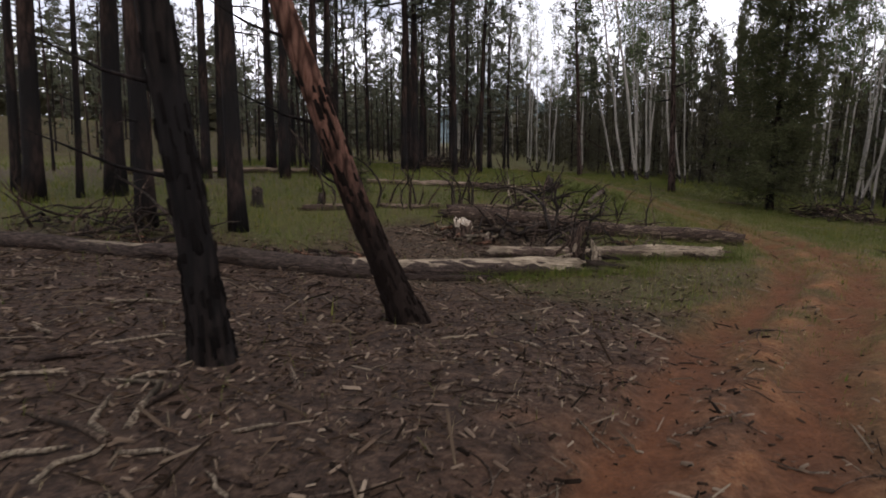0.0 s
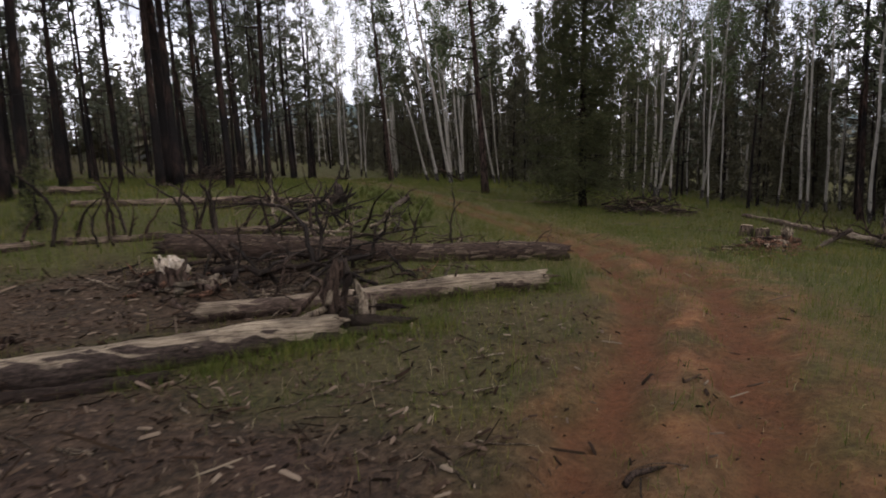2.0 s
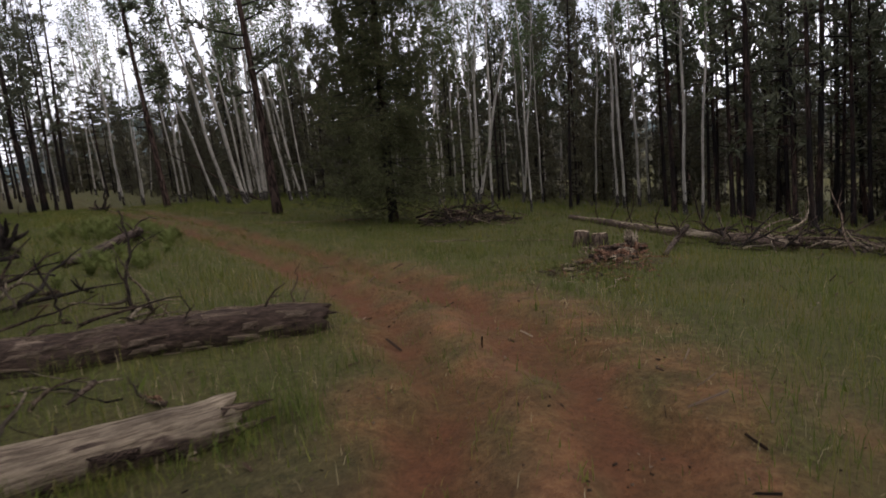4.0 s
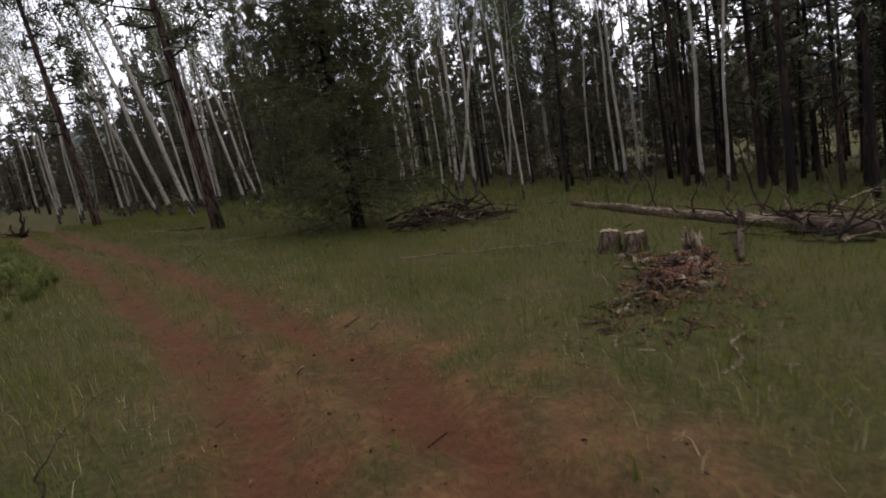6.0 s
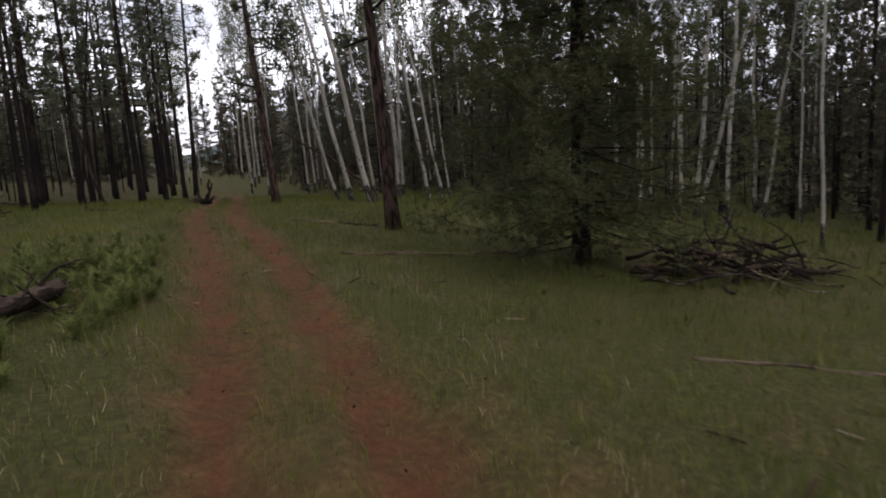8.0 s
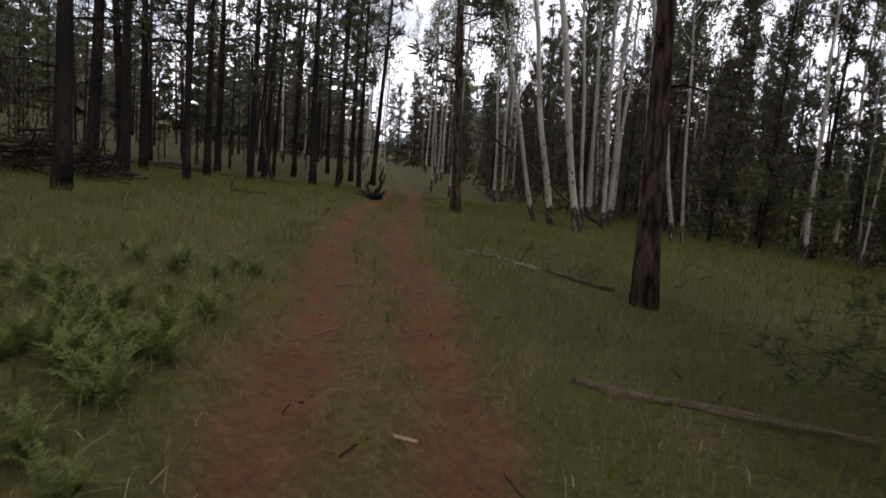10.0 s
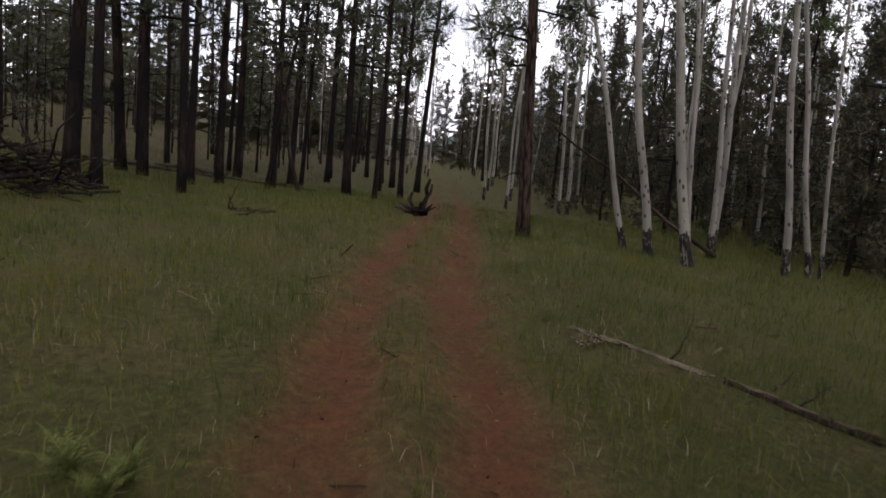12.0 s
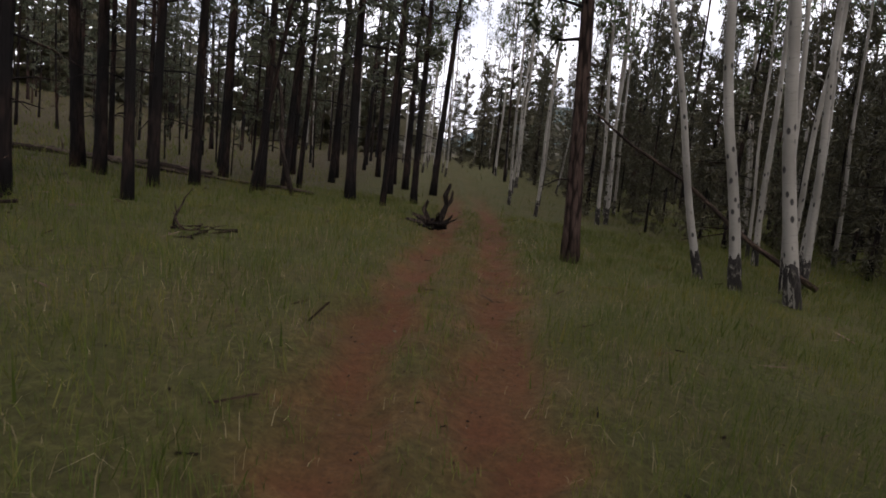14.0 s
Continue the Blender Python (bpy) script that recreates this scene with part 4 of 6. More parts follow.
def plate_mesh(mat, seed):
    """One flake of bark of unit length and width, thick in the middle and ragged at its ends."""
    r = random.Random(seed)
    j = [r.uniform(-0.12, 0.12) for _ in range(8)]
    base = [(-0.5 + j[0], -0.5, 0), (-0.42 + j[1], 0.5, 0), (0.45 + j[2], 0.42, 0), (0.5 + j[3], -0.4, 0)]
    top = [(-0.34 + j[4], -0.3, 1), (-0.28 + j[5], 0.3, 0.8), (0.3 + j[6], 0.26, 1), (0.36 + j[7], -0.25, 0.7)]
    return mesh_of("bark_plate", base + top, [(4, 5, 6, 7), (0, 1, 5, 4), (1, 2, 6, 5), (2, 3, 7, 6), (3, 0, 4, 7)], mat, False)


def clad(parent, pts, rad, count, mat, rng, lo, hi, short, long_, wide=(0.025, 0.06), thick=(0.01, 0.026), up=None, below=2.0):
    """Loose flakes of bark along a stem, each a piece of its own; up, below: only where the flank lies lower than that share of the radius."""
    kinds = [plate_mesh(mat, 900 + k) for k in range(5)]
    for k in range(count):
        i = rng.randint(lo, hi)
        p, ax = pts[i].lerp(pts[i + 1], rng.random()), (pts[i + 1] - pts[i]).normalized()
        a = rng.uniform(0, 6.28)
        s = ax.cross(Vector((0.3, 1, 0.1))).normalized()
        o = (s * math.cos(a) + ax.cross(s) * math.sin(a)).normalized()
        if up is not None and o.dot(up) > below:
            o = (o - 2 * up * o.dot(up)).normalized()
        w = o.cross(ax).normalized()
        rot = Matrix((ax, w, o)).transposed().to_4x4()
        m = Matrix.Translation(p + o * rad[i] * 0.985) @ rot @ Matrix.Diagonal((rng.uniform(short, long_), rng.uniform(*wide), rng.uniform(*thick), 1))
        part_of("bark_plate", rng.choice(kinds), parent, m=m)


def bare_pine(name, x, y, spine, d, bark, label, seed):
    """A near pine of which the scorched lower stem is seen: spine gives its run in metres from the foot."""
    rng = random.Random(seed)
    t = thing(name, Matrix.Translation((x, y, gz(x, y))), label, "tree", "pines of the wood")
    pts, rad = [], []
    sp = [Vector(p) for p in spine]
    for a, b in zip(sp, sp[1:]):
        for k in range(8):
            pts.append(a.lerp(b, k / 8))
    pts.append(sp[-1])
    # ease the corners of the run
    for _ in range(3):
        pts = [pts[0]] + [(a + b * 2 + c) / 4 for a, b, c in zip(pts, pts[1:], pts[2:])] + [pts[-1]]
    h = sp[-1].z
    for p in pts:
        rad.append(0.5 * d * (1 - 0.8 * max(0, p.z) / h) * (1 + 0.6 * math.exp(-max(0, p.z + 0.1) / 0.28)))
    V, F = tube(pts, rad, 22, 0.05, rng)
    stem = part_of("trunk", mesh_of("near_trunk", V, F, MAT[bark]), t)
    clad(stem, pts, rad, 170, MAT[bark], rng, 2, min(len(pts) - 3, 22), 0.1, 0.3)
    cents, heads, limbs = [], [], []
    for k in range(46):
        u = rng.uniform(0.42, 1.0)
        i = min(range(len(pts)), key=lambda n: abs(pts[n].z - u * h))
        a, L = rng.uniform(0, 6.28), rng.uniform(0.7, 2.0) * (1.25 - u * 0.6)
        o = Vector((math.cos(a), math.sin(a), rng.uniform(-0.1, 0.4)))
        q = pts[i] + o * L
        limbs.append(tube([pts[i], pts[i].lerp(q, 0.5), q], [0.04, 0.025, 0.006], 5, cap=False))
        for j in range(16):
            f = rng.uniform(0.35, 1)
            cents.append(pts[i].lerp(q, f) + Vector((rng.uniform(-0.3, 0.3), rng.uniform(-0.3, 0.3), rng.uniform(-0.1, 0.3))))
            heads.append(o * 0.6)
    for z in (1.7, 2.4, 3.3):
        i = min(range(len(pts)), key=lambda n: abs(pts[n].z - z))
        a = rng.uniform(2.2, 4.2)
        o = Vector((math.cos(a), math.sin(a), 0.25))
        limbs.append(tube([pts[i], pts[i] + o * 0.5, pts[i] + o * 1.1 + Vector((0, 0, 0.15))], [0.025, 0.016, 0.005], 5, cap=False))
    V, F = join(limbs)
    part_of("branchwork", mesh_of("near_limbs", V, F, MAT["burnt_bark"]), t, kind="stuff")
    V, F = sprays(cents, heads, 10, 0.26, 0.03, np.random.RandomState(seed), 0.7, 0.3)
    part_of("crown", mesh_of("near_crown", V, F, MAT["pine"], False), t, "dark green clumped needles", kind="stuff")
    return t


bare_pine("pine_tree", -2.72, 3.75, [(0, 0, -0.25), (-0.05, -0.03, 0.9), (-0.24, -0.1, 3.0), (-0.6, -0.2, 8), (-0.9, -0.3, 15)], 0.33, "burnt_bark",
          "charred black pine stem rooted in wood litter", 61)
bare_pine("pine_tree", -1.04, 5.55, [(0.16, 0, -0.25), (-0.13, 0, 0.45), (-0.6, -0.01, 1.6), (-1.15, -0.03, 3.2), (-2.6, -0.1, 7.5), (-4.2, -0.1, 13)], 0.345, "red_bark",
          "leaning pine with flaking red bark and a burnt black foot", 62)


# ---- far woods and hills ----
def far_woods():
    r = np.random.RandomState(9)
    V, F = [], []
    for k in range(1250):
        a = r.uniform(0, 6.28)
        d = 62 + 140 * r.uniform() ** 1.5
        x, y = 5 + d * math.sin(a), 18 + d * math.cos(a)
        if abs(float(track_frame(np.array([x]), np.array([y]))[0][0])) < 3.5:
            continue
        h, z0 = r.uniform(8, 15), float(land(x, y))
        w = h * r.uniform(0.14, 0.23)
        o = len(V)
        V += [(x - 0.12, y, z0 - 0.3), (x + 0.12, y, z0 - 0.3), (x, y + 0.12, z0 - 0.3), (x, y, z0 + h * 0.9)]
        F += [(o, o + 1, o + 3), (o + 1, o + 2, o + 3), (o + 2, o, o + 3)]
        for i in range(20):
            u = 0.06 + 0.92 * i / 20
            for j in range(4):
                t = r.uniform(0, 6.28)
                L = w * (1.05 - u) ** 0.7 * r.uniform(0.5, 1.35) + 0.2
                c = np.array([x, y, z0 + u * h + r.uniform(-0.4, 0.4)])
                e = c + np.array([math.cos(t) * L, math.sin(t) * L, r.uniform(-0.5, 0.25) * L])
                s = np.array([-math.sin(t) * 0.5, math.cos(t) * 0.5, r.uniform(0.3, 0.9)]) * L * 0.28
                o = len(V)
                V += [tuple(c), tuple(e - s), tuple(e + s * 0.8)]
                F.append((o, o + 1, o + 2))
    tagged(new("far_woods", mesh_of("far_woods", np.array(V), np.array(F), MAT["spruce"], False)), "dark far conifer wood closing the view", "woods", kind="stuff")


far_woods()


def far_hills():
    m, n, l, b = material("hazy_wooded_hill", 1.0, 0.0)
    t = tex(n, l, "Noise", 0.02, mapped(n, l, (1, 1, 2)), Detail=9.0, Roughness=0.7).outputs["Fac"]
    # the haze of distance is mixed into this blue-grey base colour
    l.new(ramp(n, l, t, [(0.3, (0.05, 0.07, 0.075)), (0.7, (0.10, 0.125, 0.125))]), b.inputs["Base Color"])
    V, F = [], []
    cols, rows_ = 160, 7
    for i in range(cols):
        a = 2 * math.pi * i / cols
        peak = 44 + 22 * math.sin(a * 3 + 0.4) + 12 * math.sin(a * 7 + 1.0) + 9 * math.sin(a * 17) + 5 * math.sin(a * 41 + 2)
        peak += 66 * math.exp(-(math.atan2(math.sin(a - 0.10), math.cos(a - 0.10)) / 0.09) ** 2)
        for j in range(rows_):
            k = j / (rows_ - 1)
            d = 1050 + 380 * k + 30 * math.sin(a * 23 + j)
            z = -12 + max(20, peak) * math.sin(k * math.pi / 2) ** 1.2
            V.append((5 + d * math.sin(a), 18 + d * math.cos(a), z))
    for i in range(cols):
        for j in range(rows_ - 1):
            p, q = i * rows_ + j, ((i + 1) % cols) * rows_ + j
            F.append((p, q, q + 1, p + 1))
    tagged(new("backdrop_hills", mesh_of("backdrop_hills", np.array(V), np.array(F), m)), "hazy wooded hills far behind the trees", "hills", kind="structure")


far_hills()


# ---- fallen logs, stumps and brush ----
def along(p, q):
    """A pose whose z axis runs from p to q."""
    p, q = Vector(p), Vector(q)
    return Matrix.Translation(p) @ (q - p).to_track_quat("Z", "Y").to_matrix().to_4x4()


def rest(x, y, up):
    return Vector((x, y, gz(x, y) + up))


def limb(c, d, length, thick, rng, curl=0.5, sides=7):
    """A dead limb: a crooked, tapering arc from c, setting out along d and curling over."""
    d = Vector(d).normalized()
    s = d.cross(Vector((rng.uniform(-1, 1), rng.uniform(-1, 1), 0.3))).normalized()
    bend = curl * rng.uniform(0.5, 1.2) * rng.choice((-1, 1))
    pts, rad = [Vector(c)], [thick]
    for k in range(1, 8):
        u = k / 7
        dd = (d + s * bend * (u * 1.6 - 0.4) + Vector((rng.gauss(0, 0.16), rng.gauss(0, 0.16), rng.gauss(0, 0.12)))).normalized()
        pts.append(pts[-1] + dd * length / 7)
        rad.append(thick * (1 - 0.78 * u))
    pcs = [tube(pts, rad, sides, 0.14, rng)]
    if length > 0.45:
        for k in range(rng.randint(0, 2)):
            i = rng.randint(2, 5)
            e = pts[i] + ((pts[i + 1] - pts[i]).normalized() * 0.6 + Vector((rng.uniform(-1, 1), rng.uniform(-1, 1), rng.uniform(-0.2, 0.8)))).normalized() * length * rng.uniform(0.12, 0.3)
            pcs.append(tube([pts[i], pts[i].lerp(e, 0.55) + Vector((0, 0, 0.02)), e], [rad[i] * 0.6, rad[i] * 0.4, rad[i] * 0.12], 5, cap=False))
    return join(pcs)


def fallen_log(a, b, r0, r1, mat, label, seed, stubs=(), bark=-2.0, lift0=0.0, lift1=0.0, sides=22, sink=0.55, slabs=0):
    """A log lying from a to b (x, y); bark: how high it clings, -1 none to 1 all round, at both ends if a pair;
    stubs: (place along, length, tilt from upright towards its head, thickness, lean aside)."""
    rng = random.Random(seed)
    bark0, bark1 = bark if isinstance(bark, tuple) else (bark, bark)
    p, q = rest(*a, r0 * sink + lift0), rest(*b, r1 * sink + lift1)
    L = (q - p).length
    m = along(p, q)
    inv = m.inverted()
    t = thing("fallen_log", m, label, "log", "fallen logs")
    n = max(10, int(L * 9))
    pts, rad = [], []
    for k in range(n + 1):
        u = k / n
        g = p.lerp(q, u)
        r = r0 + (r1 - r0) * u
        drop = (gz(g.x, g.y) + sink * r - g.z) if not (lift0 or lift1) else 0
        c = inv @ (g + Vector((0, 0, drop)))
        pts.append(Vector((c.x + 0.16 * r0 * math.sin(u * L * 1.9 + seed), c.y + 0.16 * r0 * math.sin(u * L * 1.5 + seed * 2), c.z)))
        rad.append(r * (1 + 0.05 * math.sin(u * L * 4 + seed) + 0.05 * noise.noise((u * L * 1.7, seed, 0))))
    V, F = tube(pts, rad, sides, 0.04, rng, jag=0.5 * r0)
    # bark clings in ragged, proud plates; the bare wood above it is checked and split
    up = (inv.to_3x3() @ Vector((0, 0, 1))).normalized()
    cling = []
    for i, v in enumerate(V):
        v = Vector(v)
        k = min(n, i // sides)
        o = v - pts[k]
        o.z = 0
        rel = o.dot(up) / max(rad[k], 1e-4)
        w = bark0 + (bark1 - bark0) * k / n - rel + 1.3 * noise.noise((v.z * 0.8, seed * 1.37, rel * 0.5)) + 0.75 * noise.noise((v.z * 6, seed + 3, rel * 4))
        w = min(1.0, max(0.0, 0.4 + 1.1 * w))
        f = 0.10 * w * (0.7 + noise.noise((v.z * 9, seed, rel * 6))) + 0.05 * noise.noise((v.z * 2.5, seed + 9, rel * 9))
        V[i] = v + o * f
        cling.append(w)
    me = mesh_of("log_stem", V, F, MAT[mat])
    me.attributes.new("bark", "FLOAT", "POINT").data.foreach_set("value", cling)
    stem = part_of("stem", me, t)
    if bark0 > 1 and r0 > 0.2:
        clad(stem, pts, rad, 230, MAT[mat], rng, 2, n - 3, 0.12, 0.42, (0.03, 0.08), (0.015, 0.04))
    elif slabs:
        clad(stem, pts, rad, slabs, MAT["loose_bark"], rng, 2, n - 3, 0.1, 0.4, (0.03, 0.1), (0.015, 0.04), up, -0.05)
    for end in (0, n):
        o = pts[end]
        for k in range(5):
            a = rng.uniform(0, 6.28)
            e = o + Vector((math.cos(a), math.sin(a), 0)) * rad[end] * rng.uniform(0.3, 0.8)
            tip = e + Vector((rng.uniform(-0.02, 0.02), rng.uniform(-0.02, 0.02), (1 if end else -1) * rng.uniform(0.6, 1.9) * rad[end]))
            V, F = tube([e - (tip - e) * 0.3, e, tip], [rad[end] * 0.3, rad[end] * 0.22, rad[end] * 0.03], 5, 0.2, rng)
            part_of("splinter", mesh_of("splinter", V, F, MAT["pale_log" if mat == "tan_log" else "grey_log"]), t)
    side = Vector((0, 0, 1)).cross(up).normalized()
    for u, length, turn, thick, lean in stubs:
        c = pts[int(u * n)]
        d = up * math.cos(radians(turn)) + side * math.sin(radians(turn)) + Vector((0, 0, lean))
        V, F = limb(c, d, length, thick, rng, 0.75 if length > 0.4 else 0.2)
        part_of("branch_stub", mesh_of("branch_stub", V, F, MAT["branch" if length > 0.4 else "grey_log"]), t)
    return t


fallen_log((-8.6, 7.6), (1.95, 8.6), 0.13, 0.185, "tan_log", "long pale fallen log with dark bark clinging beneath", 101,
           [(0.62, 0.2, 60, 0.035, 0), (0.5, 0.18, -70, 0.035, 0), (0.74, 0.26, 75, 0.045, 0), (0.86, 0.3, 70, 0.05, 0.2), (0.32, 0.3, 80, 0.04, 0), (0.8, 0.14, -50, 0.04, 0.3), (0.68, 0.12, 20, 0.03, 0.5)], bark=(1.7, 0.35), slabs=230)
fallen_log((0.4, 9.7), (4.9, 9.45), 0.125, 0.15, "worn_log", "weathered pale log with a jagged broken end in the grass", 102,
           [(0.93, 0.12, 5, 0.035, 0.6), (0.72, 0.34, 10, 0.028, 0.5), (0.55, 0.16, -45, 0.03, 0.2), (0.86, 0.14, 55, 0.03, 0), (0.4, 0.2, 60, 0.035, 0), (0.8, 0.2, -10, 0.02, 0.3), (0.63, 0.26, 20, 0.016, 0.4)], bark=0.25, sink=0.75, slabs=60)
fallen_log((-0.31, 13.03), (6.18, 11.07), 0.23, 0.155, "rough_log", "thick grey fallen log with rough bark and dead branches", 103,
           [(0.62, 1.15, 4, 0.024, 0), (0.45, 0.8, -10, 0.02, 0.3), (0.76, 0.5, 12, 0.015, 0.4), (0.93, 0.5, 8, 0.016, 0.35), (0.3, 0.6, 40, 0.026, -0.2), (0.15, 0.9, -40, 0.03, 0.3),
            (0.38, 1.6, -35, 0.04, -0.4), (0.3, 1.3, 10, 0.035, -0.5), (0.5, 0.9, -60, 0.026, 0.4), (0.97, 0.4, -30, 0.012, 0.5), (0.98, 0.35, 50, 0.012, 0.4), (0.2, 0.7, -80, 0.024, 0.2),
            (0.7, 0.35, -20, 0.01, 0.3), (0.82, 0.45, 25, 0.011, 0.2), (0.88, 0.3, -40, 0.01, 0.4), (0.56, 0.5, 60, 0.014, 0.2), (0.66, 0.45, -70, 0.014, 0.3)], bark=1.5)
fallen_log((-2.9, 7.85), (0.3, 8.0), 0.085, 0.07, "black_log", "slab of dark bark fallen beside a pale log", 117, bark=1.5, sink=0.35, sides=12)
# a rotten tree that lies in pieces, its dead limbs upright like ribs
fallen_log((-3.96, 12.83), (-2.43, 13.60), 0.12, 0.115, "rough_log", "short pale rotten log piece half sunk in grass", 104,
           [(0.3, 0.7, 12, 0.034, 0.1), (0.6, 0.8, 8, 0.036, 0.1), (0.9, 0.75, -10, 0.034, 0.25)], bark=0.9, sink=0.1)
fallen_log((-2.10, 13.78), (-0.58, 14.19), 0.115, 0.11, "rough_log", "broken log piece with upright dead limbs", 115,
           [(0.15, 0.95, 10, 0.04, 0.2), (0.5, 1.2, -6, 0.044, 0.15), (0.7, 0.7, 20, 0.03, 0.3), (0.85, 0.85, 12, 0.036, 0.3)], bark=0.9, sink=0.1)
fallen_log((-0.15, 14.28), (2.42, 14.71), 0.11, 0.10, "rough_log", "half-hidden log piece with crooked dead limbs", 116,
           [(0.1, 1.3, -8, 0.042, 0.2), (0.4, 1.0, 14, 0.036, 0.3), (0.75, 0.9, 20, 0.034, 0.1)], bark=1.1, sink=0.1)
fallen_log((-3.08, 18.17), (3.20, 18.65), 0.12, 0.18, "rough_log", "grey fallen tree stem ending in an upturned root plate", 105,
           [(0.3, 0.5, 10, 0.024, 0.2), (0.6, 0.6, -10, 0.024, 0), (0.15, 0.7, 5, 0.024, 0.2), (0.75, 0.8, -20, 0.026, 0.2), (0.45, 0.7, 15, 0.022, 0.3)], bark=0.6, sink=0.35)
fallen_log((18.8, 19.6), (16.25, 11.3), 0.095, 0.165, "worn_log", "long pale fallen trunk with a white broken end", 106,
           [(0.35, 1.2, -35, 0.025, 0.2), (0.48, 0.8, 50, 0.02, 0.2), (0.55, 1.0, 30, 0.028, 0.2), (0.62, 0.8, -40, 0.024, 0), (0.72, 0.9, 10, 0.022, 0.3), (0.8, 1.3, 50, 0.028, 0.1), (0.9, 1.0, -50, 0.025, 0.3), (0.2, 0.8, 20, 0.02, 0.3), (0.28, 0.9, -10, 0.018, 0.4), (0.4, 1.1, 15, 0.02, -0.3), (0.66, 1.2, 60, 0.024, -0.3), (0.85, 0.9, 70, 0.03, 0.2)], bark=(1.0, 0.4), slabs=90)
fallen_log((16.7, 13.9), (13.7, 12.45), 0.06, 0.045, "black_log", "dark broken limb leaning off a pale fallen trunk", 107,
           [(0.3, 0.7, 40, 0.02, 0.3), (0.6, 0.5, -40, 0.018, 0.1), (0.45, 0.6, 0, 0.018, 0.2), (0.8, 0.4, 30, 0.014, 0.2)], bark=0.6, lift0=0.3, lift1=0.01)
fallen_log((17.9, 14.6), (17.0, 8.6), 0.1, 0.12, "rough_log", "grey fallen trunk lying beside a pale one", 118,
           [(0.3, 0.9, 40, 0.025, 0.3), (0.6, 1.1, -40, 0.025, 0.1)], bark=0.6)
fallen_log((11.44, 17.39), (14.48, 15.66), 0.026, 0.034, "rough_log", "thin pale pole lying in the tall grass", 108, [(0.62, 0.3, 0, 0.012, 0.2), (0.3, 0.2, 40, 0.01, 0)], bark=0.2, sides=10, sink=0.0)
fallen_log((9.06, 23.04), (12.56, 22.65), 0.035, 0.045, "rough_log", "thin straw-coloured pole on the grass beside the track", 109, [(0.55, 0.2, 60, 0.01, 0), (0.3, 0.25, 20, 0.01, 0.3)], bark=-0.5, sides=10)
fallen_log((8.5, 28.3), (9.55, 27.45), 0.036, 0.042, "tan_log", "old rotting pole with peeling white patches in the grass", 110,
           [(0.25, 0.3, 0, 0.011, 0), (0.8, 0.55, -35, 0.011, 0.5), (0.5, 0.2, 60, 0.012, 0)], bark=0.35, sides=10, sink=-0.1)
fallen_log((9.7, 27.4), (10.5, 26.65), 0.04, 0.044, "rough_log", "broken-off piece of a rotting pole in the grass", 119,
           [(0.3, 0.35, -30, 0.012, 0.4), (0.7, 0.2, 50, 0.012, 0.2), (0.55, 0.6, -50, 0.01, 0.3)], bark=(0.8, 1.2), sides=10, sink=0.3)
fallen_log((4.2, 16.7), (5.65, 20.1), 0.07, 0.10, "black_log", "short charred log with forked dead twigs in tall grass", 111,
           [(0.85, 0.4, 40, 0.018, 0.2), (0.95, 0.45, -45, 0.018, 0.3), (0.6, 0.4, 60, 0.016, 0), (0.4, 0.3, -50, 0.014, 0), (0.75, 0.5, 0, 0.015, 0.4), (0.92, 0.65, 35, 0.03, 0.6), (0.8, 0.55, -45, 0.026, 0.5), (0.5, 0.6, 70, 0.022, -0.4)], bark=0.0, lift0=0.02, lift1=0.16, sides=14)
fallen_log((-9.77, 41.21), (-0.86, 41.35), 0.09, 0.13, "black_log", "dark fallen stem lying between the pines", 112, [(0.5, 0.5, 20, 0.02, 0)], bark=0.5, sides=10)
fallen_log((-3.42, 40.78), (2.39, 40.61), 0.07, 0.06, "black_log", "thin dark fallen stem at the foot of the pines", 113, bark=0.5, sides=10)
fallen_log((-12.44, 20.43), (-3.59, 22.41), 0.12, 0.15, "rough_log", "grey fallen stem at the back of the clearing", 114, [(0.4, 0.5, 10, 0.024, 0.2), (0.7, 0.6, -10, 0.024, 0.1)], bark=0.3, sides=14)


def leaning_pole(a, b, z0, z1, r, mat, label, seed):
    rng = random.Random(seed)
    p, q = rest(*a, z0), rest(*b, z1)
    t = thing("leaning_dead_tree", along(p, q), label, "dead tree")
    L = (q - p).length
    pts = [(0.05 * math.sin(k), 0.05 * math.cos(k * 1.3), L * k / 9) for k in range(10)]
    V, F = tube(pts, [r * (1 - 0.6 * k / 9) for k in range(10)], 8, 0.06, rng)
    part_of("stem", mesh_of("pole_stem", V, F, MAT[mat]), t)


leaning_pole((13.40, 36.58), (9.25, 39.39), 0.05, 3.1, 0.06, "branch", "thin dead tree leaning through the aspens", 121)
leaning_pole((2.08, 39.69), (1.14, 40.05), 0.0, 4.5, 0.07, "charred_log", "charred young pine leaning on its neighbour", 122)
leaning_pole((-5.38, 38.87), (-7.72, 39.84), 0.0, 3.2, 0.06, "charred_log", "dark dead stem leaning among the pines", 123)
leaning_pole((-5.04, 20.47), (-6.86, 20.95), 0.0, 2.6, 0.07, "charred_log", "dark dead stem leaning against a pine", 124)


